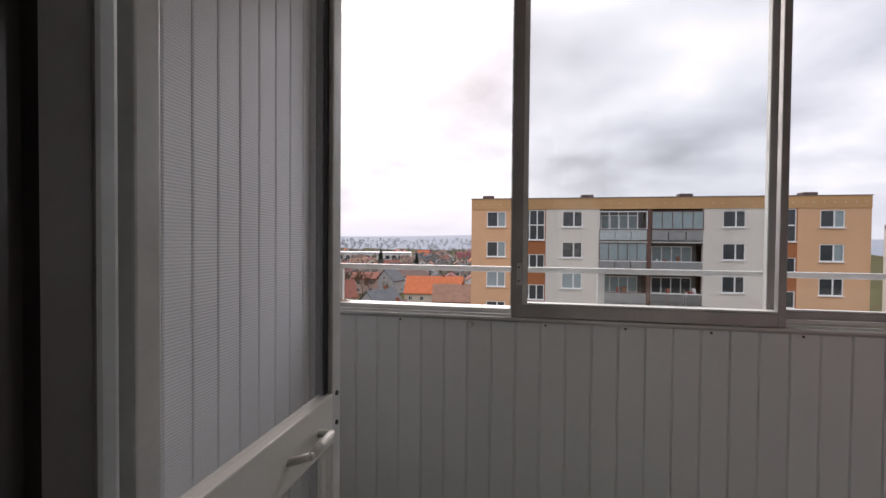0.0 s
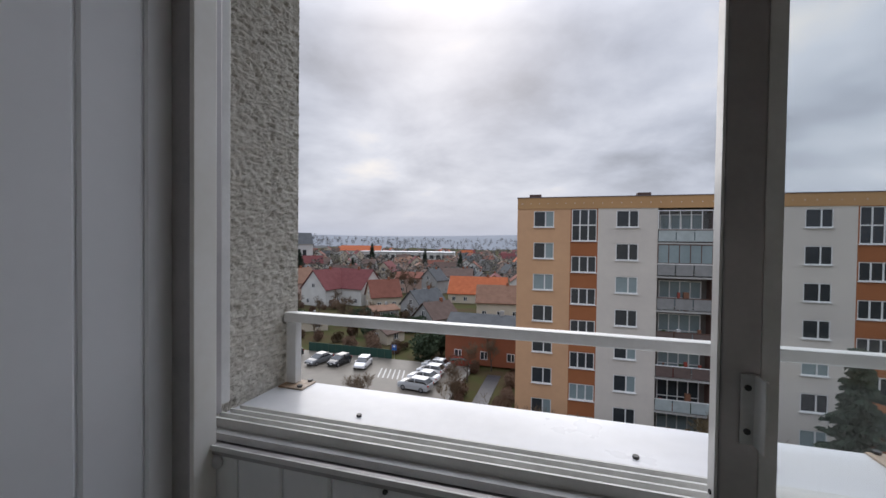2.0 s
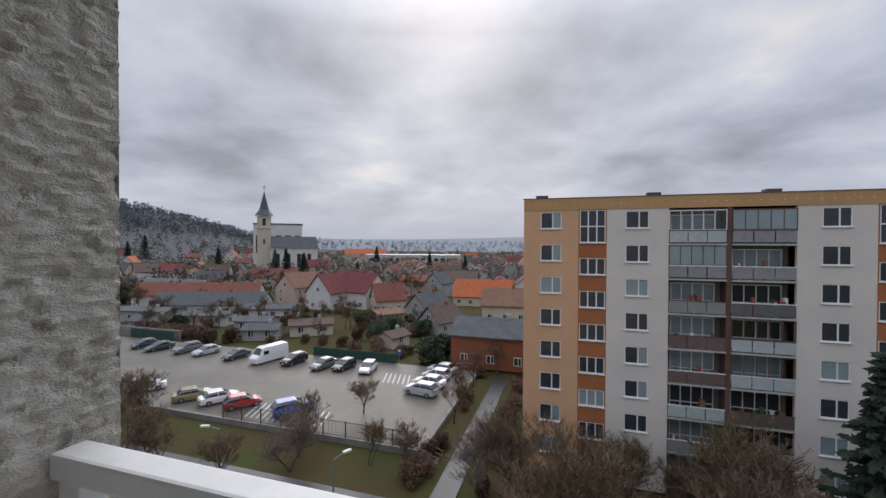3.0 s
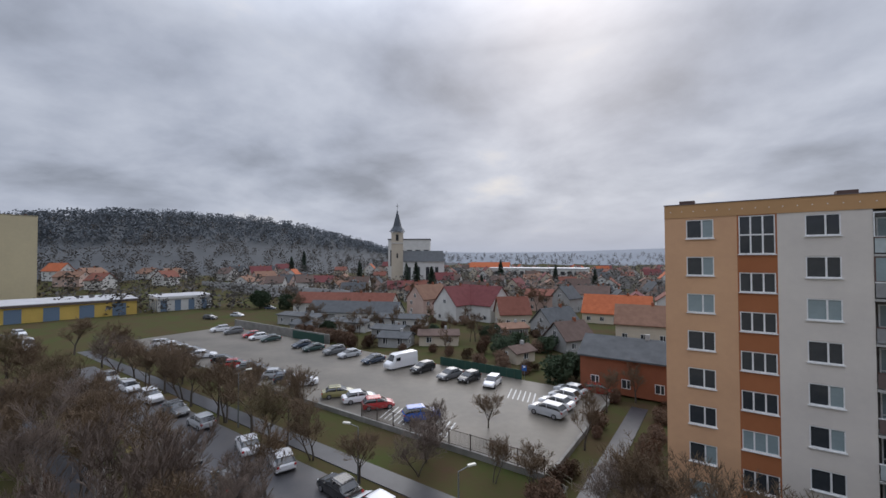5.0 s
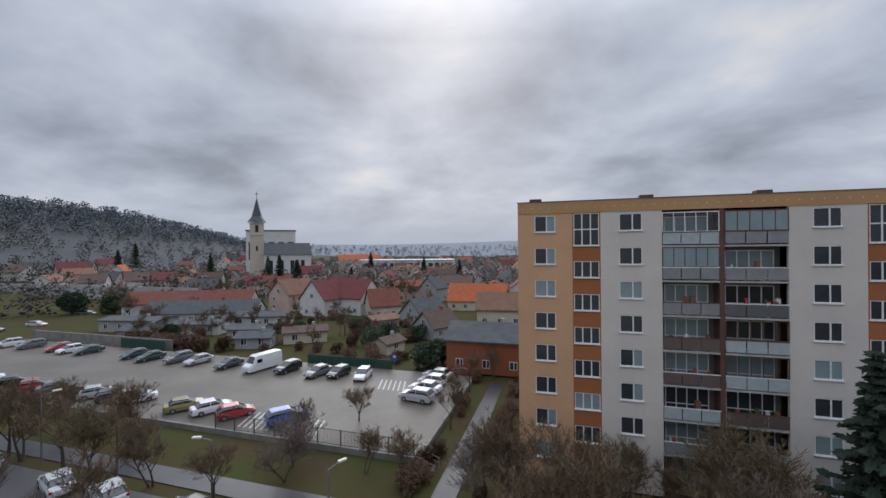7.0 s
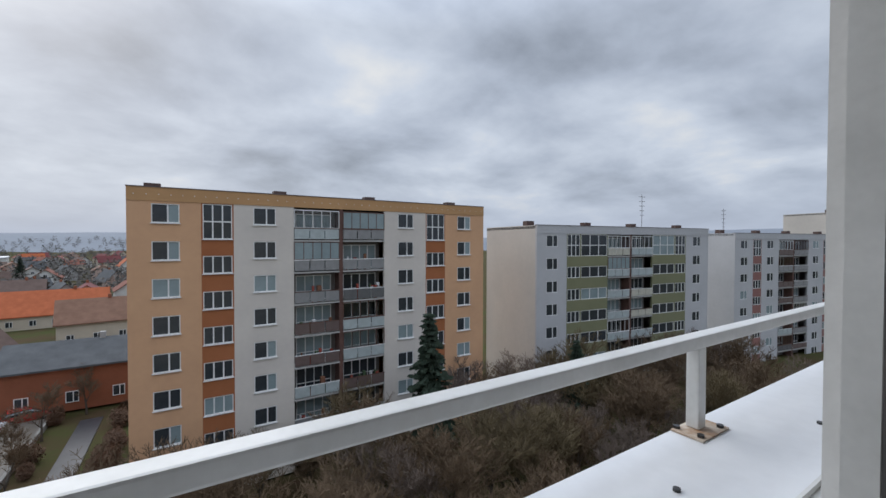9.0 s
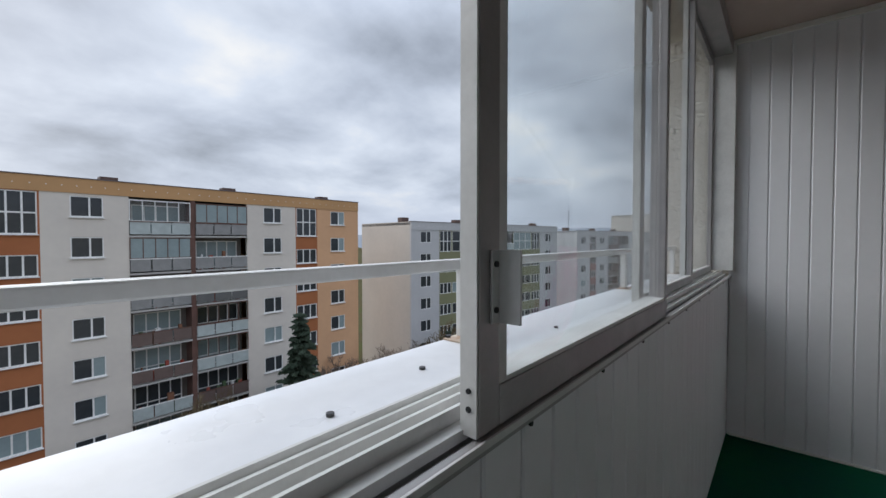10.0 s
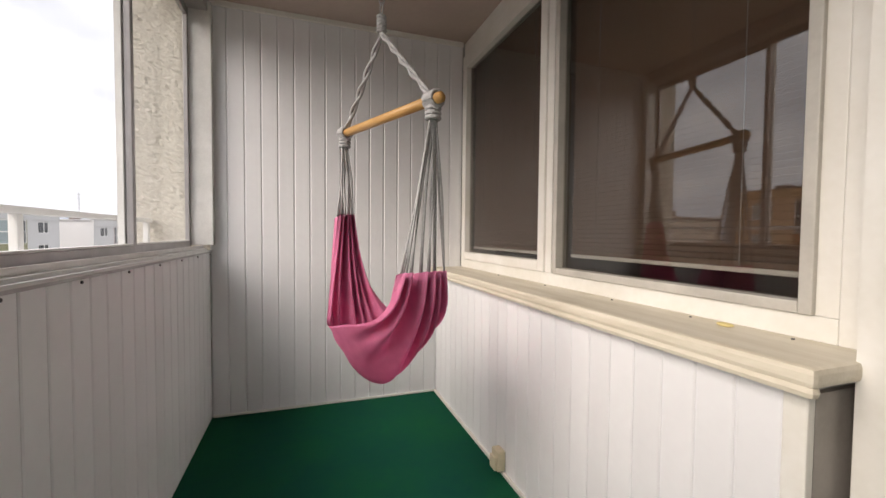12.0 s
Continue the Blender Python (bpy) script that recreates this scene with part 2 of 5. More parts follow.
# trims
structure("trim_top_right", PVCW, (XR - 0.02, XR - 0.001, YW, -0.002, HC - 0.035, HC - 0.001), bevel=0.004, label="white plastic cove strip under the ceiling", category="trim")
structure("trim_top_left", PVCW, (XL + 0.001, XL + 0.02, YW, -0.002, HC - 0.035, HC - 0.001), bevel=0.004, label="white plastic cove strip under the ceiling", category="trim")
structure("trim_corner_left", ALU, (XL + 0.001, XL + 0.045, -0.05, -0.002, 0, HC - 0.04), bevel=0.004, label="grey corner profile between cladding and glazing", category="trim")
structure("trim_corner_left_edge", PVCW, (XL + 0.046, XL + 0.056, -0.052, -0.002, 0, HC - 0.04), bevel=0.002, label="narrow white corner strip", category="trim")
structure("trim_floor_right", PVCW, (XR - 0.012, XR - 0.001, YB + 0.01, -0.01, 0.0, 0.014), bevel=0.003, label="thin white strip at the carpet edge", category="baseboard")
structure("trim_floor_low", PVCW, (1.2, XR - 0.014, YB + 0.001, YB + 0.014, 0.0, 0.02), bevel=0.003, label="thin white strip at the carpet edge", category="baseboard")
structure("trim_low_end", PVCW, (1.22, 1.265, YB - 0.02, YB + 0.003, 0, 0.884), bevel=0.004, label="white corner angle at the end of the low wall", category="trim")
# end face is darker and browner than the cladding boards
structure("trim_low_side", mat("grey_brown_end_face", (0.36, 0.33, 0.30)), (1.221, 1.234, YW, YB - 0.021, 0, 0.88), label="grey-brown end face of the low wall", category="trim")

# back wall round window and door
structure("wall_back", PVCW, (2.0, XR + 0.2, YW - 0.3, YW - 0.02, 2.52, HC), (1.18, XR + 0.01, YW - 0.3, YW - 0.105, 0.0, 0.90),
          (1.02, 1.2, YW - 0.3, YW + 0.1, 0.0, HC), (1.2, 2.0, YW - 0.3, YW - 0.02, 2.52, HC), label="white rendered house wall behind the balcony")
structure("wall_door_side", PVCW, (XL - 0.012, 0.20, YD - 0.28, YD - 0.045, 0, HC), (0.2, 1.02, YD - 0.28, YD - 0.045, 2.25, HC), label="white wall beside the balcony door")
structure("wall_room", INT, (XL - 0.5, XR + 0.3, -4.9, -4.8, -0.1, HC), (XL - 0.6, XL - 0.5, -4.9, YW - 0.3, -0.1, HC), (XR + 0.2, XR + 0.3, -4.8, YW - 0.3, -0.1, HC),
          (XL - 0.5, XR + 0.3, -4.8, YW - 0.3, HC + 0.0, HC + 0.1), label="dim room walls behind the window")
structure("floor_room", mat("room_floor", (0.2, 0.13, 0.08), None, 0.5), (XL - 0.5, XR + 0.2, -4.8, YW - 0.11, -0.12, -0.004), label="wooden room floor", category="floor")


def ring(bm, x0, x1, z0, z1, y0, y1, w, bevel=0.004):
    box_bm(bm, x0, x0 + w, y0, y1, z0, z1, bevel)
    box_bm(bm, x1 - w, x1, y0, y1, z0, z1, bevel)
    box_bm(bm, x0 + w, x1 - w, y0, y1, z0, z0 + w, bevel)
    box_bm(bm, x0 + w, x1 - w, y0, y1, z1 - w, z1, bevel)


def room_window():
    w = empty("window_1", "two-part white plastic room window with brown blinds", "window", kind="structure")
    bm = bmesh.new()
    ring(bm, 1.22, XR - 0.005, 0.945, 2.52, YW - 0.06, YW, 0.06)
    box_bm(bm, 2.40, 2.46, YW - 0.06, YW - 0.001, 1.005, 2.46, 0.003)
    box_bm(bm, 1.2805, 1.327, YW - 0.06, YW - 0.002, 1.005, 2.46, 0.003)
    part("window_frame", bm, PVCW, w)
    for x0, x1, fm in ((1.345, 2.355, ALU), (2.47, XR - 0.07, PVCW)):
        bm = bmesh.new()
        ring(bm, x0 - 0.02, x1 + 0.02, 1.006, 2.465, YW - 0.05, YW + 0.012, 0.055 if fm is PVCW else 0.03)
        sash = part("sash", bm, PVCW if fm is PVCW else mat("grey_sash", (0.55, 0.53, 0.48), None, 0.4), w)
        g = boxes("pane", ROOMGL, sash, (x0 + 0.01, x1 - 0.01, YW - 0.03, YW - 0.024, 1.035, 2.44))
        g.visible_shadow = False
        bl = empty("blind", "brown slatted blind", "")
        bl.parent = w
        me = None
        n = 68
        for i in range(n):
            if me is None:
                bm = bmesh.new()
                box_bm(bm, x0 + 0.02, x1 - 0.02, -0.011, 0.011, -0.0006, 0.0006)
                me = mesh_of("slat", bm, BLIND)
            piece("slat", me, bl, (0, YW - 0.075, 1.11 + i * 0.0195), (radians(52), 0, 0))
        boxes("bottom_rail", PVCW, bl, (x0 + 0.02, x1 - 0.02, YW - 0.085, YW - 0.065, 1.085, 1.10), bevel=0.003)
        for cx in (x0 + 0.2, x1 - 0.2):
            bm = bmesh.new()
            cyl_bm(bm, (cx, YW - 0.06, 1.1), (cx, YW - 0.06, 2.44), 0.0012, n=5)
            part("cord", bm, ROPE, bl)
    return w


room_window()
sill_in = boxes("sill_window", CREAM, None, (1.19, XR - 0.002, YB - 0.25, YB + 0.045, 0.905, 0.945), (1.19, XR - 0.002, YB + 0.018, YB + 0.045, 0.885, 0.91), bevel=0.012)
tagged(sill_in, "cream painted window sill with worn rounded edge", "window sill", kind="structure")
for i, cx in enumerate((1.35, 1.62, 1.95, 2.4, 2.9)):
    bm = bmesh.new()
    cyl_bm(bm, (cx, YW + 0.03, 0.944), (cx, YW + 0.03, 0.948), 0.004, n=8)
    part("screw", bm, SCREW, sill_in)
bm = bmesh.new()
bmesh.ops.create_icosphere(bm, subdivisions=2, radius=0.02)
bmesh.ops.scale(bm, vec=(1.2, 0.7, 0.3), verts=bm.verts)
chip = part("foam_remnant", bm, mat("yellow_foam", (0.75, 0.62, 0.28), None, 0.8, 30, 0.4), None)
chip.location = (1.5, YW + 0.05, 0.95)
tagged(chip, "small dried yellow blob of mounting foam", "foam remnant")


def socket_box():
    s = empty("power_socket", "yellowed plastic outdoor socket low on the cladding", "socket", loc=(2.49, YB + 0.0, 0.075))
    boxes("housing", mat("yellowed_plastic", (0.66, 0.58, 0.42), None, 0.45, 12), s, (-0.035, 0.035, 0.001, 0.045, -0.05, 0.05), bevel=0.008)
    boxes("lid", mat("yellowed_plastic", (0.66, 0.58, 0.42), None, 0.45, 12), s, (-0.03, 0.03, 0.046, 0.058, -0.045, 0.02), bevel=0.006)


socket_box()


def balcony_door():
    """Inward-opening leaf seen from the side, with its frame."""
    d = empty("door_1", "white plastic balcony door standing open with dark glass", "door", kind="structure")
    bm = bmesh.new()
    for x0, x1 in ((0.20, 0.262), (1.00, 1.02)):
        box_bm(bm, x0, x1, YD - 0.044, YD + 0.036 if x0 < 0.5 else YD + 0.02, 0.0, 2.25, 0.004)
    box_bm(bm, 0.262, 1.0, YD - 0.044, YD + 0.02, 2.19, 2.25, 0.004)
    box_bm(bm, 0.262, 0.322, YD + 0.021, YD + 0.037, 0.0, 2.25, 0.002)
    # darker copy of the white frame PVC, the doorway's shade put into its colour
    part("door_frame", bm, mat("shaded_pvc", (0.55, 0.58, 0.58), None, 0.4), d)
    leaf = empty("door_leaf", "", "", loc=(0.315, YD + 0.018, 0.0), rz=radians(1))
    leaf.parent = d
    bm = bmesh.new()
    box_bm(bm, -0.03, 0.03, -0.022, 0.0, 0.03, 2.17, 0.005)
    box_bm(bm, -0.03, 0.03, -0.78, -0.69, 0.03, 2.17, 0.006)
    box_bm(bm, -0.03, 0.03, -0.69, -0.022, 0.03, 0.97, 0.006)
    box_bm(bm, -0.03, 0.03, -0.69, -0.022, 2.08, 2.17, 0.006)
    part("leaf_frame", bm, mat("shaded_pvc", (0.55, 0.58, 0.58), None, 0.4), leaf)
    boxes("gasket", mat("dark_brown_gasket", (0.13, 0.115, 0.115), None, 0.6), leaf, (-0.02, 0.027, -0.062, -0.0225, 0.971, 2.079), (-0.02, 0.027, -0.689, -0.66, 0.971, 2.079))
    # opaque pane, coloured dark in place of the unlit interior behind the glass
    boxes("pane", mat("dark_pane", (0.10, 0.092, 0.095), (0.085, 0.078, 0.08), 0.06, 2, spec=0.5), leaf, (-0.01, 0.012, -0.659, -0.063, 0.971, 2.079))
    bm = bmesh.new()
    cyl_bm(bm, (0.045, 0.01, 1.62), (0.045, 0.01, 1.70), 0.008)
    part("hinge", bm, ALUW, d).location = (0.308, YD + 0.012, 0.0)


balcony_door()


def screen_door():
    s = empty("insect_screen_door", "open insect screen door with white aluminium frame", "screen door", loc=(0.325, YD + 0.04, 0.0), rz=radians(-1))
    ln = 0.415
    bm = bmesh.new()
    box_bm(bm, -0.012, 0.012, 0.0, 0.03, 0.02, 2.2, 0.003)
    box_bm(bm, -0.012, 0.012, ln, ln + 0.035, 0.02, 2.2, 0.003)
    box_bm(bm, -0.012, 0.012, 0.03, ln, 0.02, 0.06, 0.003)
    box_bm(bm, -0.012, 0.012, 0.03, ln, 2.16, 2.2, 0.003)
    part("frame", bm, ALUW, s)
    boxes("middle_rail", PVCW, s, (-0.014, 0.014, 0.031, ln - 0.001, 0.985, 1.085), bevel=0.003)
    boxes("mesh", MESHM, s, (-0.0008, 0.0008, 0.03, ln, 1.086, 2.16), (-0.0008, 0.0008, 0.03, ln, 0.06, 0.984))
    boxes("brush_seal", DARK, s, (-0.016, 0.003, ln - 0.018, ln - 0.002, 1.086, 2.16))
    bm = bmesh.new()
    pts = [(0.014, 0.26, 1.03), (0.045, 0.275, 1.035), (0.045, 0.345, 1.04), (0.014, 0.36, 1.03)]
    for a, b in zip(pts, pts[1:]):
        cyl_bm(bm, a, b, 0.007, n=8)
    for a in pts:
        bmesh.ops.create_icosphere(bm, subdivisions=2, radius=0.0072, matrix=Matrix.Translation(a))
    part("handle", bm, PVCW, s, "cream plastic pull handle", smooth=True)
    for z in (1.02, 1.08):
        bm = bmesh.new()
        cyl_bm(bm, (0.012, ln + 0.017, z), (0.0145, ln + 0.017, z), 0.005, n=8)
        part("screw", bm, SCREW, s)


screen_door()

# ---- glazing of the balcony ----
Z0, Z1 = 1.068, 2.53


def track():
    t = empty("window_track", "three-groove aluminium sliding window track on the parapet", "window track", kind="structure")
    boxes("bottom_rail", ALU, t, (XL, XR - 0.02, -0.012, -0.001, PAR - 0.014, Z0 + 0.012), bevel=0.002)
    boxes("track_base", ALUW, t, (XL, XR - 0.02, 0.013, 0.12, PAR, PAR + 0.014))
    for y in (0.034, 0.062, 0.09, 0.117):
        boxes("track_rib", ALUW, t, (XL, XR - 0.02, y - 0.0025, y + 0.0025, PAR + 0.0145, PAR + 0.034 - 0.12 * (y - 0.03)))
    boxes("cover_strip", ALUW, t, (XL, XR - 0.02, -0.0165, -0.0125, PAR - 0.004, PAR + 0.006), bevel=0.001)
    boxes("top_rail", ALU, t, (XL, XR - 0.02, -0.012, 0.12, Z1, HC - 0.001), bevel=0.003)
    boxes("left_post", ALU, t, (XL - 0.01, XL + 0.016, 0.0, 0.05, PAR + 0.036, Z1 - 0.001), bevel=0.003)
    boxes("left_guide", ALUW, t, (XL - 0.03, XL - 0.012, 0.051, 0.10, PAR + 0.036, Z1 - 0.001), bevel=0.003)
    # dark strip stands in for the dark gap between left post and guide
    boxes("rubber_seal", DARK, t, (XL - 0.011, XL + 0.004, 0.0505, 0.06, PAR + 0.036, Z1 - 0.001))
    boxes("white_bead", PVCW, t, (XL + 0.0165, XL + 0.022, 0.002, 0.02, PAR + 0.036, Z1 - 0.001))
    boxes("right_post", ALUW, t, (XR - 0.06, XR - 0.001, -0.03, 0.12, PAR + 0.036, HC - 0.04), bevel=0.004)
    for i in range(13):
        x = 0.21 - 0.31 + 0.3075 * i
        if i == 0:
            x = XL + 0.06
        bm = bmesh.new()
        if i in (0, 2):
            bmesh.ops.create_uvsphere(bm, u_segments=12, v_segments=8, radius=0.0135)
            bmesh.ops.scale(bm, vec=(1, 0.6, 1), verts=bm.verts)
            o = part("screw_cap", bm, CAP, t, "light round screw cap", smooth=True)
            o.location = (x, -0.006, PAR - 0.03)
        else:
            cyl_bm(bm, (0, -0.004, 0), (0, 0.002, 0), 0.0045, n=8)
            o = part("screw", bm, SCREW, t)
            o.location = (x, 0, PAR - 0.024)


track()


def sash(name, x0, x1, y, label, handle=False, w=0.045, bead=0.006, thick=0.012):
    s = empty(name, label, "window", "sliding balcony windows", "structure")
    a, b = y - 0.012, y + thick
    inner = ALU
    bm = bmesh.new()
    box_bm(bm, x0, x0 + w, a, b, Z0 + 0.014, Z1 - 0.002, 0.003)
    box_bm(bm, x1 - w * 0.6, x1, a, b, Z0 + 0.014, Z1 - 0.002, 0.003)
    box_bm(bm, x0 + w, x1 - w * 0.6, a, b, Z0 + 0.014, Z0 + 0.066, 0.003)
    box_bm(bm, x0 + w, x1 - w * 0.6, a, b, Z1 - 0.05, Z1 - 0.002, 0.003)
    part("frame", bm, inner, s)
    # whiter strip paints the daylight that falls on the sash's opening-side edge
    boxes("edge_strip", ALUW, s, (x0 - 0.004, x0 - 0.0005, a + 0.001, b - 0.001, Z0 + 0.015, Z1 - 0.003))
    boxes("gasket", ALUW, s, (x0 + w + 0.0005, x0 + w + bead, a + 0.002, b + 0.004, Z0 + 0.067, Z1 - 0.051),
          (x0 + w + bead + 0.001, x1 - w * 0.6 - 0.001, a + 0.002, b + 0.004, Z0 + 0.0665, Z0 + 0.073))
    g = boxes("pane", WINGL, s, (x0 + w, x1 - w * 0.6, y - 0.002, y + 0.002, Z0 + 0.066, Z1 - 0.05))
    g.visible_shadow = False
    if handle:
        hd = boxes("handle", ALUW, s, (x0 + 0.022, x0 + 0.042, a - 0.004, a - 0.0005, 1.215, 1.305), (x0 + 0.036, x0 + 0.040, a - 0.034, a - 0.004, 1.215, 1.305), bevel=0.0012)
        for z in (1.232, 1.288):
            bm = bmesh.new()
            cyl_bm(bm, (x0 + 0.029, a - 0.0065, z), (x0 + 0.029, a - 0.004, z), 0.004, n=8)
            part("screw", bm, SCREW, hd)
        bm = bmesh.new()
        cyl_bm(bm, (x0 - 0.006, y, Z0 + 0.07), (x0 - 0.004, y, Z0 + 0.07), 0.0035, n=8)
        cyl_bm(bm, (x0 - 0.0055, y, Z0 + 0.048), (x0 - 0.0045, y, Z0 + 0.048), 0.004, n=8)
        part("end_plug", bm, DARK, s)


sash("sliding_window_front", 0.683, 1.684, 0.004, "sliding balcony window with aluminium frame and finger plate", True, bead=0.02, thick=0.014)
sash("sliding_window_middle", 1.66, 2.63, 0.076, "sliding balcony window with aluminium frame", w=0.045)
sash("sliding_window_end", 2.60, 3.545, 0.104, "sliding balcony window beside the end wall", w=0.045)
sash("sliding_window_open", 0.73, 1.675, 0.032, "opened sliding window pushed behind its neighbour", w=0.01, thick=0.008)

# outer sill, rail and side piers
SY0, SY1 = 0.121, 0.356
SZ = 1.068                     # sill height
bm = bmesh.new()
box_bm(bm, XL - 0.05, XR + 0.05, SY0, SY1, SZ - 0.01, SZ + 0.004, 0.002)
box_bm(bm, XL - 0.05, XR + 0.05, SY1 - 0.004, SY1, SZ - 0.06, SZ - 0.0105)
outer_sill = part("outer_sill", bm, SILL, None)
tagged(outer_sill, "wet white sheet-metal sill outside the balcony glazing", "window sill", kind="structure")
for x, y in ((0.05, 0.2), (0.62, 0.2), (0.85, 0.24), (1.35, 0.2), (2.1, 0.2), (2.9, 0.2)):
    bm = bmesh.new()
    cyl_bm(bm, (x, y, SZ + 0.003), (x, y, SZ + 0.009), 0.006, n=8)
    part("rivet", bm, SCREW, outer_sill)


def guard_rail():
    r = empty("guard_rail", "white enamelled steel guard rail on rusty foot plates", "railing")
    boxes("top_rail", RAILW, r, (XL - 0.045, XR + 0.04, 0.316, 0.348, 1.244, 1.270), bevel=0.004)
    for x in (-0.222, 1.10, 2.43, 3.58):
        px0 = x - 0.015
        post = boxes("post", RAILW, r, (px0, px0 + 0.03, 0.319, 0.345, SZ + 0.009, 1.2435), bevel=0.003)
        plate = boxes("foot_plate", RUST, post, (x - 0.02 if x < 0 else x - 0.055, x + 0.055, 0.292, 0.354, SZ + 0.0045, SZ + 0.0085), bevel=0.001, label="rust-stained steel foot plate")
        for dx in (-0.04, 0.04) if x > 0 else (0.04,):
            for dy in (0.303, 0.3495):
                bm = bmesh.new()
                cyl_bm(bm, (x + dx, dy, SZ + 0.0085), (x + dx, dy, SZ + 0.014), 0.007, n=6)
                b = part("bolt", bm, SCREW, post)


guard_rail()


def stucco_pier(name, x0, x1, y0, y1, z0, z1):
    """Side pier with a torn-grain stucco relief on the faces that show."""
    nx, ny, nz = (16, 84, 440) if name == "pier_left" else (6, 24, 160)
    bm = bmesh.new()

    def grid(fn, nu, nv):
        vs = [[bm.verts.new(fn(i / nu, j / nv)) for j in range(nv + 1)] for i in range(nu + 1)]
        for i in range(nu):
            for j in range(nv):
                bm.faces.new((vs[i][j], vs[i + 1][j], vs[i + 1][j + 1], vs[i][j + 1]))

    def rel(y, z):
        a = noise.noise(Vector((y * 38, z * 70, 1.0))) + 0.6 * noise.noise(Vector((y * 110, z * 190, 4.0)))
        pit = min(0.7, max(0.0, a - 0.28))
        return 0.006 * noise.noise(Vector((y * 60, z * 120, 9.0))) - 0.017 * pit
    side = x1 if name == "pier_left" else x0
    s = 1 if name == "pier_left" else -1
    grid(lambda u, v: (side + s * rel(y0 + u * (y1 - y0), z0 + v * (z1 - z0)), y0 + u * (y1 - y0), z0 + v * (z1 - z0)), ny, nz)
    grid(lambda u, v: (x0 + u * (x1 - x0), y1 + rel(x0 + u * (x1 - x0) + 3, z0 + v * (z1 - z0)) * min(1, 8 * u * (1 - u)), z0 + v * (z1 - z0)), nx, nz)
    bmesh.ops.recalc_face_normals(bm, faces=bm.faces)
    box_bm(bm, x0 + 0.01, x1 - 0.01, y0, y1 - 0.012, z0, z1)
    return tagged(part(name, bm, STUCCO), "rough beige stucco pier beside the balcony", "wall", kind="structure")


stucco_pier("pier_left", XL - 0.35, XL - 0.05, 0.0, 0.385, 0.2, 2.75)
stucco_pier("pier_right", XR + 0.046, XR + 0.35, 0.0, 0.42, 0.2, 2.75)
structure("house_front", STUCCO, (XL - 6, XL - 0.352, -0.3, 0.0, GROUND - 0.2, 5), (XR + 0.352, XR + 12, -0.3, 0.0, GROUND - 0.2, 5),
          (XL - 0.35, XR + 0.35, -0.3, 0.35, GROUND - 0.2, -0.61), (XL - 0.35, XR + 0.35, -1.2, 0.42, HC + 0.21, 5), label="rendered front of the apartment house", category="wall")


# ---- hanging chair ----
def tube(bm, pts, r, n=6):
    rings = []
    pts = [Vector(p) for p in pts]
    for i, p in enumerate(pts):
        d = (pts[min(i + 1, len(pts) - 1)] - pts[max(i - 1, 0)]).normalized()
        q = d.to_track_quat("Z", "Y")
        rings.append([bm.verts.new(p + q @ Vector((r * math.cos(k * math.tau / n), r * math.sin(k * math.tau / n), 0))) for k in range(n)])
    for a, b in zip(rings, rings[1:]):
        for k in range(n):
            bm.faces.new((a[k], a[(k + 1) % n], b[(k + 1) % n], b[k]))
    bm.faces.new(rings[0][::-1]), bm.faces.new(rings[-1])


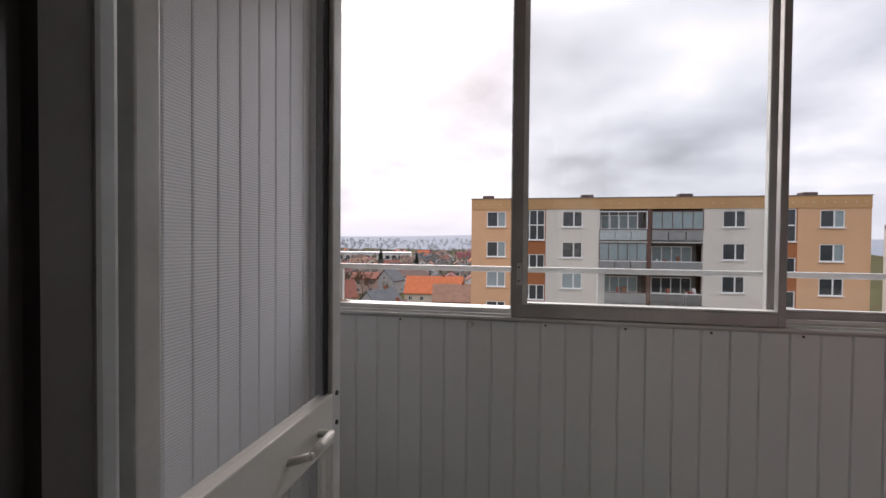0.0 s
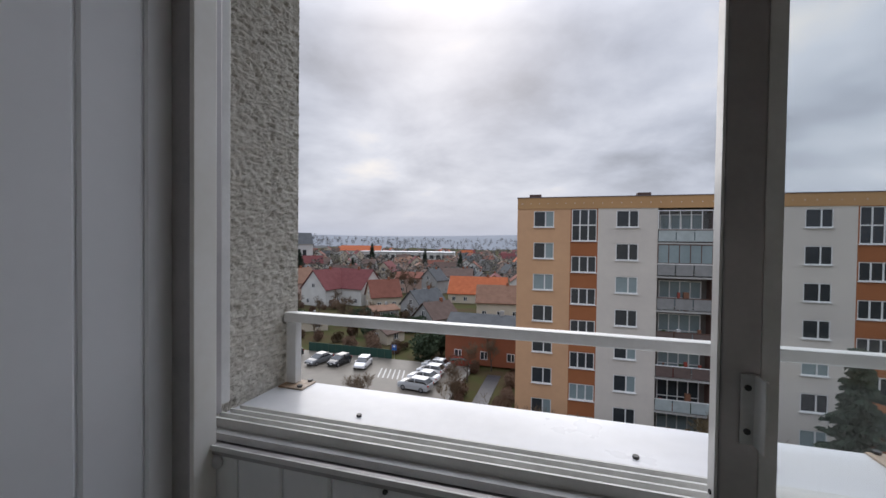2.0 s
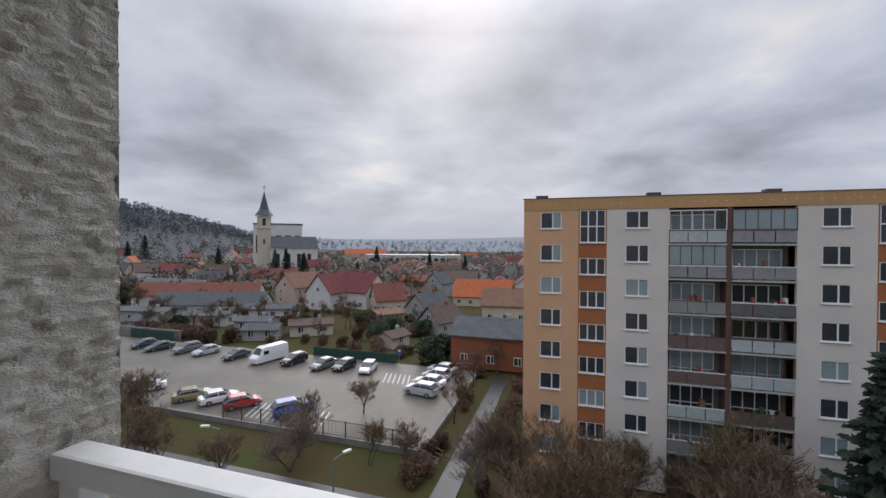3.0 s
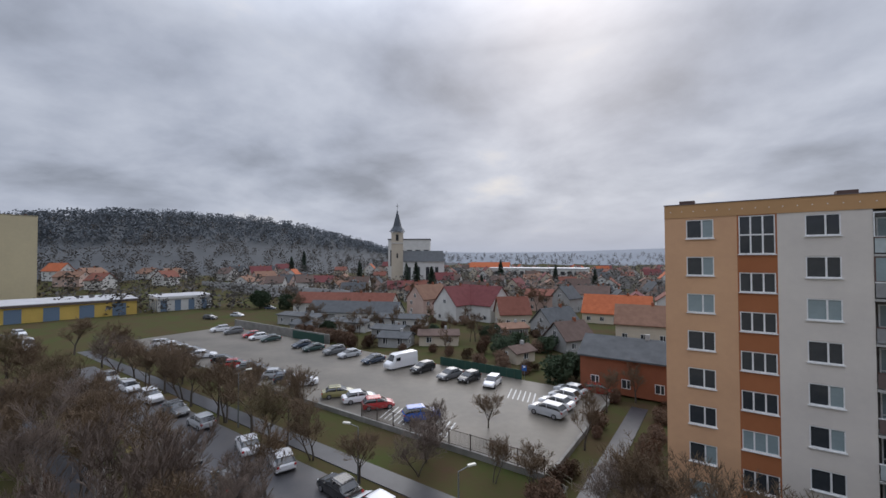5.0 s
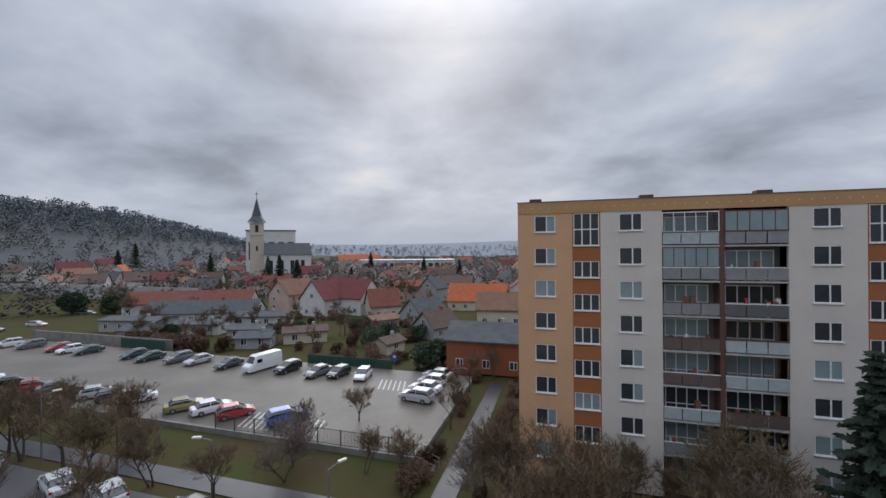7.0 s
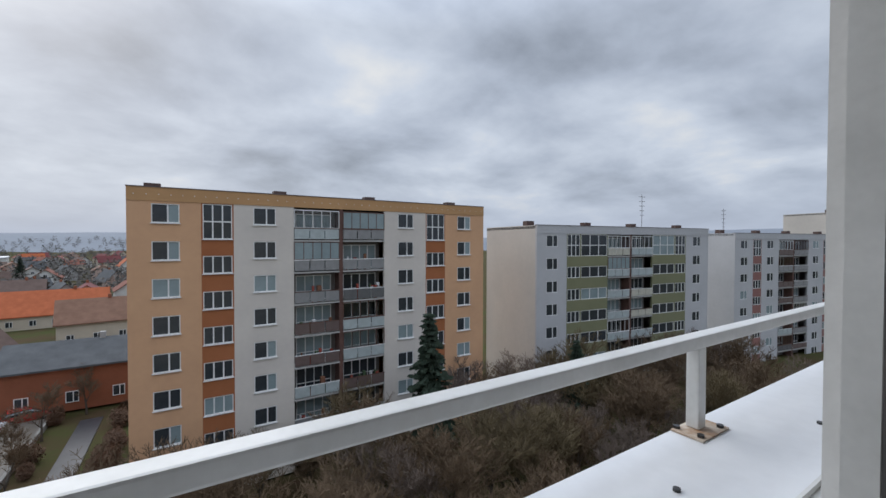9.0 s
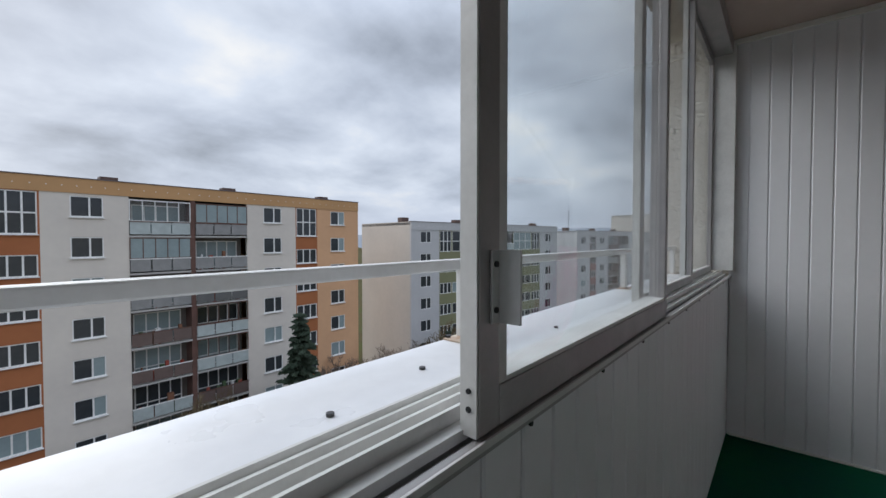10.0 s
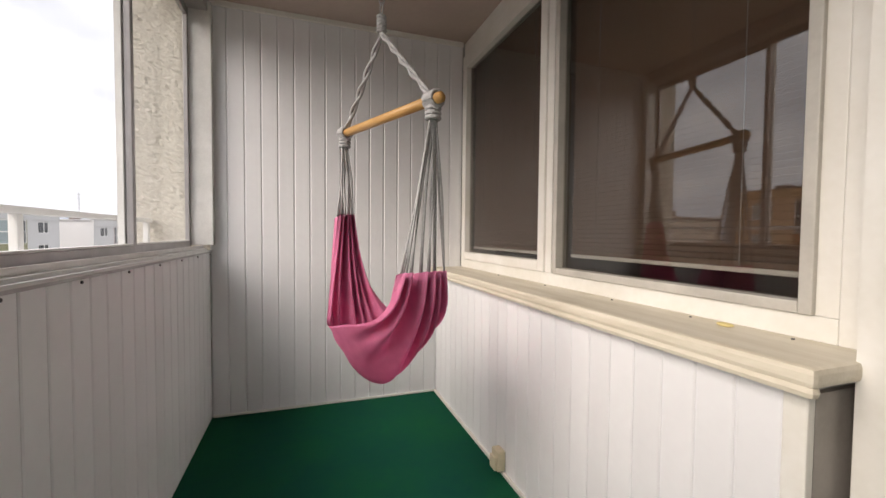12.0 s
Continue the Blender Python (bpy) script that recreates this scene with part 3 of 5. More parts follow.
def hanging_chair():
    far, near = Vector((2.744, -0.753, 1.674)), Vector((2.05, -0.985, 1.648))
    mid = (far + near) / 2
    apex = Vector((mid.x, mid.y, 2.01))
    ax = (near - far).normalized()
    side = Vector((-ax.y, ax.x, 0)).normalized()
    c = empty("hanging_chair", "pink cotton hammock chair on grey ropes with wooden bar", "hanging chair", loc=(mid.x, mid.y, 0))
    o = Vector((mid.x, mid.y, 0))
    bm = bmesh.new()
    p, q = far - ax * 0.035 - o, near + ax * 0.05 - o
    cyl_bm(bm, p, q, 0.0185, n=20)
    bmesh.ops.bevel(bm, geom=[e for e in bm.edges if abs((e.verts[0].co - e.verts[1].co).dot(ax)) < 1e-4], offset=0.005, segments=2, affect="EDGES")
    part("spreader_bar", bm, WOODB, c, "round beech spreader bar", smooth=True)
    for end in (far, near):
        bm = bmesh.new()
        for s in (-1, 1):
            pts = []
            for i in range(25):
                f = i / 24
                b = end.lerp(apex, f) - o
                an = f * 16 + s * math.pi / 2
                off = side * math.cos(an) + ax.cross(side) * math.sin(an)
                pts.append(b + off * (0.006 + 0.003 * math.sin(f * math.pi)))
            tube(bm, pts, 0.0075)
        part("suspension_rope", bm, ROPE, c, smooth=True)
        bm = bmesh.new()
        for k in range(5):
            cc = end - o + ax * (-0.022 + 0.011 * k)
            pts = [cc + (side * math.cos(j * math.tau / 14) + Vector((0, 0, 1)) * math.sin(j * math.tau / 14)) * 0.026 for j in range(15)]
            tube(bm, pts, 0.0072)
        for k in range(3):
            cc = end - o - Vector((0, 0, 0.03 + 0.016 * k))
            pts = [cc + (side * math.cos(j * math.tau / 12) + ax * math.sin(j * math.tau / 12)) * 0.022 for j in range(13)]
            tube(bm, pts, 0.008)
        part("knot", bm, ROPE, c, smooth=True)
    bm = bmesh.new()
    for k in range(5):
        cc = apex - o + Vector((0, 0, 0.01 + 0.014 * k))
        tube(bm, [cc + (side * math.cos(j * math.tau / 12) + ax * math.sin(j * math.tau / 12)) * 0.015 for j in range(13)], 0.007)
    part("top_knot", bm, ROPE, c, smooth=True)
    # chain to the ceiling hook
    z = apex.z + 0.08
    i = 0
    while z < HC - 0.03:
        bm = bmesh.new()
        d = side if i % 2 else ax
        pts = [Vector((0, 0, z + 0.022)) + d * 0.012 * math.cos(j * math.tau / 12) + Vector((0, 0, 0.024)) * math.sin(j * math.tau / 12) for j in range(13)]
        tube(bm, pts, 0.003, 5)
        part("chain_link", bm, mat("zinc_chain", (0.5, 0.5, 0.52), None, 0.35, metal=0.9), c, smooth=True)
        z += 0.036
        i += 1
    bm = bmesh.new()
    cyl_bm(bm, (0, 0, HC - 0.04), (0, 0, HC), 0.006)
    cyl_bm(bm, (0, 0, HC - 0.006), (0, 0, HC), 0.025, n=16)
    part("ceiling_hook", bm, mat("zinc_chain", (0.5, 0.5, 0.52), None, 0.35, metal=0.9), c)
    # sling of cloth: u from the far gather to the near gather, v across
    fe = far + Vector((0, 0, -0.40)) - ax * 0.0
    ne = near + Vector((0, 0, -0.60)) - ax * 0.06

    def surf(u, v):
        t = u
        b = fe.lerp(ne, t)
        sag = 4 * t * (1 - t)
        low = 0.55
        z = b.z * (1 - sag ** 0.5) + low * sag ** 0.5
        w = 0.07 + 0.13 * t + 0.27 * sag ** 0.6
        amp = (1 - sag) * 0.022 + 0.008
        fold = amp * math.sin(v * 34 + 2.2 * math.sin(v * 9)) + 0.012 * noise.noise(Vector((u * 5, v * 6, 2)))
        lift = 0.27 * abs(2 * v - 1) ** 1.7 * sag * (0.75 + 0.5 * t)
        out = (2 * t - 1)
        pos = b + side * ((v - 0.5) * w) + ax * (out * -0.04 * sag + fold * (0.6 + abs(out)) - 0.0)
        bulge = ax * (out * -0.015 * math.sin(min(1, sag) * math.pi * 0.9))
        return pos.xy.to_3d() + bulge + Vector((0, 0, z + lift + 0.3 * fold)) - o
    bm = bmesh.new()
    nu, nv = 70, 64
    vs = [[bm.verts.new(surf(i / nu, j / nv)) for j in range(nv + 1)] for i in range(nu + 1)]
    for i in range(nu):
        for j in range(nv):
            bm.faces.new((vs[i][j], vs[i + 1][j], vs[i + 1][j + 1], vs[i][j + 1]))
    bmesh.ops.solidify(bm, geom=bm.faces[:], thickness=0.003)
    part("seat_cloth", bm, PINK, c, "draped pink cotton sling", smooth=True)
    for end, u in ((far, 0.0), (near, 1.0)):
        for k in range(13):
            v = (k + 0.5) / 13
            bm = bmesh.new()
            a = end - o - Vector((0, 0, 0.07)) + side * (0.03 * (v - 0.5))
            b = surf(u, v)
            m = a.lerp(b, 0.5) + side * 0.01 * math.sin(k * 2.4)
            tube(bm, [a, a.lerp(m, 0.5), m, m.lerp(b, 0.5), b], 0.0042, 5)
            part("cord", bm, ROPE, c, smooth=True)


hanging_chair()

# ---- outdoors ----
SY = 36.375
gm = mat("winter_lawn", (0.050, 0.062, 0.019), (0.070, 0.046, 0.028), 1.0, 0.16, 0.6, fine=0.1, spec=0.05)


def ground_height(x, y):
    d = math.hypot(x, y)
    h = GROUND
    h += 62 * math.exp(-((x + 620) / 190) ** 2 - ((y - 170) / 230) ** 2)
    h += 40 * math.exp(-((x + 560) / 130) ** 2 - ((y - 420) / 170) ** 2)
    h += 10 * math.exp(-((x + 420) / 150) ** 2 - ((y - 220) / 200) ** 2)
    if d > 700:
        h += 66 * max(0, 1 - ((d - 1500) / 800) ** 2) * max(0, noise.noise(Vector((x / 700, y / 700, 0.3))) * 0.8 + 0.45)
    return h


def ground():
    xs = sorted({*range(-200, 121, 10), *range(-1000, -200, 20), *range(-2600, -1000, 100), *range(140, 2600, 80)})
    ys = sorted({*range(-40, 200, 10), *range(200, 800, 20), *range(800, 3200, 80), -60, -120, -300, -800})
    bm = bmesh.new()
    vs = [[bm.verts.new((x, y, ground_height(x, y))) for y in ys] for x in xs]
    for i in range(len(xs) - 1):
        for j in range(len(ys) - 1):
            bm.faces.new((vs[i][j], vs[i + 1][j], vs[i + 1][j + 1], vs[i][j + 1]))
    bm.faces.ensure_lookup_table()
    for f in bm.faces:
        c = f.calc_center_median()
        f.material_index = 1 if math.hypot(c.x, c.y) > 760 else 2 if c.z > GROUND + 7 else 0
    # distance haze is mixed into the base colours of far fields and hill scrub
    tagged(part("ground", bm, [gm, mat("far_fields_haze_tint", (0.15, 0.17, 0.20), (0.175, 0.195, 0.225), 1.0, 0.01), mat("hill_scrub_haze_tint", (0.045, 0.049, 0.053), (0.06, 0.064, 0.068), 1.0, 0.03)], None, smooth=True), "dull green and brown winter grass", "ground", kind="structure")


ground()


def flat(name, material, x0, x1, y0, y1, z, label, category, dz=0.15):
    return structure(name, material, (x0, x1, y0, y1, z - dz, z), label=label, category=category)


ASPH = mat("wet_asphalt", (0.055, 0.055, 0.06), (0.085, 0.08, 0.08), 0.45, 0.5, 0.2)
LOT = mat("sandy_lot", (0.145, 0.128, 0.103), (0.09, 0.082, 0.07), 0.45, 0.12, 0.2, spec=0.25)
CONC = mat("old_concrete", (0.24, 0.23, 0.21), (0.15, 0.145, 0.13), 0.9, 0.8, 0.3)
LOTZ = GROUND + 0.5
flat("parking_lot", LOT, -118, -13.2, 36.2, 61.5, LOTZ, "wet sandy gravel parking lot with puddles", "parking lot", 0.7)
flat("road", ASPH, -230, -8, 17.5, 25.5, GROUND + 0.06, "wet dark asphalt street with parked cars", "road")
flat("pavement", mat("grey_pavement", (0.048, 0.048, 0.053), (0.034, 0.034, 0.038), 0.4, 0.4), -240, -12, 27.0, 29.2, GROUND + 0.1, "wet grey footpath along the street", "pavement")
flat("footpath", mat("grey_pavement", (0.105, 0.105, 0.11)), -120, -20, 10.5, 13.0, GROUND + 0.1, "grey footpath across the lawn", "pavement")
flat("side_path", mat("grey_pavement", (0.105, 0.105, 0.11)), -10.2, -8.2, 29.2, 60, GROUND + 0.1, "grey path beside the brick house", "pavement")
flat("cross_road", ASPH, -160, -118, 25.5, 120, GROUND + 0.07, "wet side street", "road")

WHITE_LINE = mat("road_marking", (0.6, 0.6, 0.58), (0.4, 0.4, 0.38), 0.7, 6)
marks = empty("parking_marking", "white painted hatched parking lines", "road marking", kind="structure")
for x0, y0 in ((-35, 37.2), (-29, 37.2), (-25, 52.5)):
    bm = bmesh.new()
    for k in range(6):
        a = Vector((x0 + 0.75 * k, y0, LOTZ + 0.006))
        b = a + Vector((-1.2, 4.0, 0))
        w = Vector((0.1, 0, 0))
        bm.faces.new([bm.verts.new(v) for v in (a - w, a + w, b + w, b - w)])
    part("line", bm, WHITE_LINE, marks)

# ---- apartment blocks ----
GLD = mat("dark_window_glass", (0.03, 0.035, 0.04), (0.05, 0.055, 0.06), 0.1, 0.3, spec=0.35)
GLC = mat("curtained_window_glass", (0.26, 0.32, 0.33), (0.20, 0.25, 0.26), 0.2, 0.6, spec=0.4)
FRW = mat("white_window_frame", (0.78, 0.78, 0.77), None, 0.4, 4)


def lattice(name, xs, zs, holes, y0, y1, m):
    """One slab on a grid of xs and zs, pierced at the (column, row) cells in holes."""
    bm = bmesh.new()
    nx, nz = len(xs) - 1, len(zs) - 1
    v = {(i, j, k): bm.verts.new((xs[i], (y0, y1)[k], zs[j])) for i in range(nx + 1) for j in range(nz + 1) for k in (0, 1)}

    def solid(i, j):
        return 0 <= i < nx and 0 <= j < nz and (i, j) not in holes
    for i in range(nx):
        for j in range(nz):
            if not solid(i, j):
                continue
            q = ((i, j), (i + 1, j), (i + 1, j + 1), (i, j + 1))
            bm.faces.new([v[a, b, 0] for a, b in q])
            bm.faces.new([v[a, b, 1] for a, b in reversed(q)])
            for n, (di, dj) in enumerate(((0, -1), (1, 0), (0, 1), (-1, 0))):
                if not solid(i + di, j + dj):
                    (a, b), (c, d) = q[n], q[(n + 1) % 4]
                    bm.faces.new((v[c, d, 0], v[a, b, 0], v[a, b, 1], v[c, d, 1]))
    for w in [w for w in bm.verts if not w.link_faces]:
        bm.verts.remove(w)
    return mesh_of(name, bm, m)


def win_grid(w, h, cols, rows=1):
    """Frame lines across and up; even cells are openings."""
    t = 0.07
    xs, zs = [0, t], [0, t]
    for i in range(1, cols):
        x = w * i / cols if cols != 2 else w * 0.58
        xs += [x - 0.05, x + 0.05]
    for j in range(1, rows):
        zs += [h * j / rows - 0.05, h * j / rows + 0.05]
    return xs + [w - t, w], zs + [h - t, h]


def win_mesh(w, h, cols, rows=1):
    xs, zs = win_grid(w, h, cols, rows)
    holes = {(i, j) for i in range(1, len(xs) - 1, 2) for j in range(1, len(zs) - 1, 2)}
    return lattice("window_frame", xs, zs, holes, -0.02, 0.09, FRW)


def pane_mesh(w, h, m, x0=0.06, z0=0.06):
    bm = bmesh.new()
    box_bm(bm, x0, w - 0.06, 0.03, 0.05, z0, h - 0.06)
    return mesh_of("pane", bm, m)


WM = {}


def block(name, label, loc, rz, pal, top=5.45, storeys=8, seed=1, loggia_cols=None):
    """A panel block 32.3 m long: window columns, stair towers, two loggia columns. Origin at the front's lower-left corner."""
    rnd = random.Random(seed)
    z_ground = loc[2]
    fine = name == "apartment_building"
    H = top - z_ground
    b = empty(name, label, "apartment building", loc=loc, rz=rz)
    LEN, DEP = 32.3, 11.5
    end_m, stair_m, mid_m, band_m, log_m, side_m = pal
    # columns: (x0, x1, kind)
    segs = [(0, 4.6, end_m), (4.6, 6.85, stair_m), (6.85, 11.5, mid_m), (20.0, 24.7, mid_m), (24.7, 27.1, stair_m), (27.1, LEN, end_m)]
    r1 = H - 2.6      # bottom of the top window row

    def wall_with_holes(x0, x1, m, holes):
        hs = sorted(holes)
        xs, zs = [x0, hs[0][1], hs[0][2], x1], [0]
        for z0, _, _, z1 in hs:
            zs += [z0, z1]
        zs.append(H - 1.0)
        new("wall", lattice("wall", xs, zs, {(1, 2 * q + 1) for q in range(len(hs))}, 0, 0.3, m)).parent = b

    def window(x, z, w, h, cols, rows=1):
        key = (w, h, cols, rows)
        if key not in WM:
            WM[key] = (win_mesh(w, h, cols, rows), pane_mesh(w, h, GLD), pane_mesh(w, h, GLC))
        f = piece("window", WM[key][0], b, (x, 0.04, z))
        if not fine:
            piece("pane", WM[key][1 if rnd.random() < 0.7 else 2], f)
            return
        xs, zs = win_grid(w, h, cols, rows)
        drawn = rnd.random() < 0.2
        for i in range(1, len(xs) - 1, 2):
            for j in range(1, len(zs) - 1, 2):
                pk = (*key, i, j)
                if pk not in WM:
                    WM[pk] = [pane_mesh(xs[i + 1] + 0.07, zs[j + 1] + 0.07, g, xs[i] - 0.01, zs[j] - 0.01) for g in (GLD, GLC)]
                lit = drawn or (cols == 2 and i > 1 and rnd.random() < 0.4)
                piece("pane", WM[pk][1 if lit else 0], f)
        if ("sill", w) not in WM:
            bm = bmesh.new()
            box_bm(bm, -0.06, w + 0.06, -0.14, -0.021, -0.07, -0.001)
            WM["sill", w] = mesh_of("sill", bm, FRW)
        piece("sill", WM["sill", w], f)
    for k, (x0, x1, m) in enumerate(segs):
        holes = []
        if m is stair_m:
            zt = r1 - 1.2
            holes = [(zt, x0 + 0.1, x1 - 0.1, zt + 2.75)] + [(r1 - 3.92 - 2.8 * i, x0 + 0.1, x1 - 0.1, r1 - 3.92 - 2.8 * i + 1.4) for i in range(storeys - 2)]
            wall_with_holes(x0, x1, m, holes)
            for z0, a, c, z1 in holes:
                window(a, z0, c - a, z1 - z0, 3, 2 if z1 - z0 > 2 else 1)
        else:
            xa = {0: 1.45, 2: 8.3, 3: 21.5, 5: 28.7}[k]
            holes = [(r1 - 2.8 * i, xa, xa + 1.75, r1 - 2.8 * i + 1.42) for i in range(storeys)]
            wall_with_holes(x0, x1, m, holes)
            for z0, a, c, z1 in holes:
                window(a, z0, c - a, z1 - z0, 2)
    boxes("parapet_band", band_m, b, (0, LEN, -0.04, 0.3, H - 1.0, H))
    bm = bmesh.new()
    k = 0
    while 0.4 + 0.75 * k < LEN:
        box_bm(bm, 0.4 + 0.75 * k, 0.46 + 0.75 * k, -0.06, -0.04, H - 0.55, H - 0.49)
        k += 1
    part("vent_caps", bm, FRW, b)["kind"] = "stuff"
    boxes("roof", mat("roof_felt", (0.12, 0.12, 0.12)), b, (0, LEN, 0.3, DEP, H - 0.4, H - 0.1))
    boxes("roof_edge", mat("roof_edge_metal", (0.12, 0.1, 0.1), None, 0.5), b, (-0.05, LEN + 0.05, -0.08, 0.34, H, H + 0.06))
    for x in (0.8, 10.4, 19.2, 29.3):
        c = boxes("chimney", mat("chimney_brown", (0.10, 0.06, 0.05), None, 0.8, 3), b, (x, x + 1.1, 3.0, 3.9, H - 0.2, H + 0.65))
    boxes("end_wall", side_m, b, (0, 0.3, 0.31, DEP, 0, H))
    boxes("end_wall", side_m, b, (LEN - 0.3, LEN, 0.31, DEP, 0, H))
    boxes("rear_wall", side_m, b, (0.3, LEN - 0.3, DEP - 0.3, DEP, 0, H))
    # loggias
    # dark colour puts the shade of the deep recess on the back wall
    dk = mat("loggia_wall_recess_shade", (0.17, 0.15, 0.14), (0.12, 0.11, 0.10), 0.9, 0.8)
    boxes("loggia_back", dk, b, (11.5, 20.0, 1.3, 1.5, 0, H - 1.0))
    br = mat("loggia_divider", (0.13, 0.065, 0.05), (0.09, 0.05, 0.04), 0.8, 0.8)
    boxes("loggia_divider", br, b, (15.5, 15.85, -0.02, 1.299, 0, H - 1.0))
    panels = [mat("balcony_panel_" + n, c, None, 0.5, 2) for n, c in (("grey", (0.26, 0.26, 0.26)), ("brown", (0.14, 0.10, 0.09)), ("pale", (0.42, 0.47, 0.47)), ("dark", (0.12, 0.12, 0.12)))]
    if name.startswith("green"):
        panels = [mat("balcony_panel_cream", (0.52, 0.50, 0.42), None, 0.6, 2), mat("balcony_panel_pale", (0.42, 0.47, 0.47), None, 0.5, 2)]
    slab = mat("loggia_slab", (0.42, 0.41, 0.39), None, 0.8, 1)
    things_m = [mat("clutter_" + n, c, None, 0.7, 5) for n, c in (("brown", (0.20, 0.09, 0.05)), ("white", (0.6, 0.6, 0.6)), ("red", (0.3, 0.06, 0.04)), ("green", (0.05, 0.09, 0.04)))]
    for i in range(storeys):
        zf = r1 - 1.25 - 2.8 * i
        if zf < 0.2:
            continue
        for x0, x1 in ((11.5, 15.5), (15.85, 20.0)):
            boxes("balcony_slab", slab, b, (x0, x1, -0.1, 1.3, zf - 0.14, zf))
            pm = rnd.choice(panels)
            bal = empty("balustrade", "", "")
            bal.parent = b
            for j in range(3):
                w = (x1 - x0) / 3
                boxes("panel", pm, bal, (x0 + w * j + 0.04, x0 + w * (j + 1) - 0.04, -0.08, -0.05, zf + 0.1, zf + 1.0))
            boxes("rail", FRW if rnd.random() < 0.4 else br, bal, (x0, x1, -0.1, -0.04, zf + 1.0, zf + 1.07))
            # inner window and door of the flat
            xs = [x0 + 0.4 + d + (x1 - x0 - 0.88) * q / 4 for q in range(5) for d in (0, 0.08)]
            f = new("inner_window", lattice("inner_window", xs, [zf + 0.1, zf + 0.18, zf + 0.9, zf + 0.98, zf + 2.3, zf + 2.38], {(2 * q + 1, r) for q in range(4) for r in (1, 3)}, 1.235, 1.299, FRW))
            f.parent = b
            boxes("pane", GLC if rnd.random() < 0.4 else GLD, f, (x0 + 0.45, x1 - 0.45, 1.26, 1.29, zf + 0.12, zf + 2.35))
            if i == 0 or rnd.random() < 0.25:
                xs = [x0 + d + (x1 - x0 - 0.06) * q / 5 for q in range(6) for d in (0, 0.06)]
                g = new("balcony_glazing", lattice("balcony_glazing", xs, [zf + 1.08, zf + 1.12, zf + 2.58, zf + 2.66], {(2 * q + 1, 1) for q in range(5)}, -0.07, -0.02, FRW if rnd.random() < 0.5 else br))
                g.parent = b
                boxes("pane", WINGL if rnd.random() < 0.7 else GLC, g, (x0 + 0.05, x1 - 0.05, -0.05, -0.04, zf + 1.1, zf + 2.6))
            elif fine:
                for _ in range(rnd.randint(4, 8)):
                    xx, s = rnd.uniform(x0 + 0.3, x1 - 0.6), rnd.uniform(0.12, 0.4)
                    bm = bmesh.new()
                    if rnd.random() < 0.5:
                        box_bm(bm, xx, xx + s, 0.2, 0.2 + s, zf, zf + rnd.uniform(0.6, 1.6), 0.03)
                    else:
                        cyl_bm(bm, (xx, 0.3, zf), (xx, 0.3, zf + rnd.uniform(0.7, 1.5)), s * 0.35, s * 0.5, 9)
                    part("balcony_clutter", bm, rnd.choice(things_m), b)
    return b


OR = mat("orange_render", (0.62, 0.37, 0.21), (0.54, 0.32, 0.185), 0.9, 0.25, 0.1)
OB = mat("brown_orange_render", (0.36, 0.13, 0.05), (0.31, 0.11, 0.042), 0.9, 0.3, 0.1)
CR = mat("greyish_cream_render", (0.64, 0.59, 0.53), (0.56, 0.515, 0.47), 0.9, 0.25, 0.1)
OT = mat("ochre_render", (0.48, 0.28, 0.13), (0.42, 0.245, 0.115), 0.9, 0.25)
block("apartment_building", "eight-storey orange and cream panel block with loggias", (-3.509, SY, GROUND + 0.2), 0.0, (OR, OB, CR, OT, CR, OR), top=5.45, seed=4)
GG = mat("grey_render", (0.48, 0.48, 0.49), (0.42, 0.42, 0.43), 0.9, 0.25)
GN = mat("olive_green_render", (0.205, 0.205, 0.115), (0.175, 0.178, 0.098), 0.9, 0.25)
BG = mat("beige_grey_render", (0.54, 0.50, 0.45), (0.47, 0.44, 0.40), 0.9, 0.2)
block("green_apartment_building", "olive green and grey panel block with loggias", (35.3, 34.4, GROUND), radians(-7.6), (GG, GN, GN, GG, GN, BG), top=3.5, seed=7)
RD = mat("dull_red_render", (0.27, 0.13, 0.11), (0.23, 0.11, 0.10), 0.9, 0.25)
block("grey_apartment_building", "grey and dull red panel block with loggias", (76, 30.0, GROUND), radians(-11), (GG, RD, GG, GG, RD, GG), top=3.0, seed=9)
block("red_apartment_building", "tall dull red and grey panel block", (116, 26.0, GROUND), radians(-14), (RD, GG, RD, RD, GG, BG), top=8.0, storeys=8, seed=10)

YEL = mat("pale_yellow_render", (0.55, 0.47, 0.30), (0.48, 0.41, 0.27), 0.9, 0.1)
tw = block("yellow_apartment_building", "pale yellow tower block with blank end wall", (-236, 42, GROUND), radians(176), (YEL, RD, YEL, YEL, YEL, YEL), top=19.5, storeys=12, seed=12)

# ---- houses ----
ROOFS = [mat("roof_" + n, c, tuple(0.75 * v for v in c), 0.85, 0.8, 0.3, spec=0.2) for n, c in
         (("red", (0.20, 0.078, 0.055)), ("maroon", (0.17, 0.055, 0.055)), ("brown", (0.13, 0.09, 0.075)), ("grey", (0.10, 0.105, 0.11)), ("orange", (0.42, 0.12, 0.05)), ("tile", (0.22, 0.125, 0.085)))]
WALLS = [mat("house_" + n, c, tuple(0.85 * v for v in c), 0.9, 0.4) for n, c in
         (("white", (0.62, 0.61, 0.58)), ("cream", (0.55, 0.48, 0.38)), ("grey", (0.36, 0.36, 0.35)), ("pink", (0.52, 0.38, 0.32)), ("brick", (0.26, 0.09, 0.045)), ("yellow", (0.58, 0.40, 0.10)))]


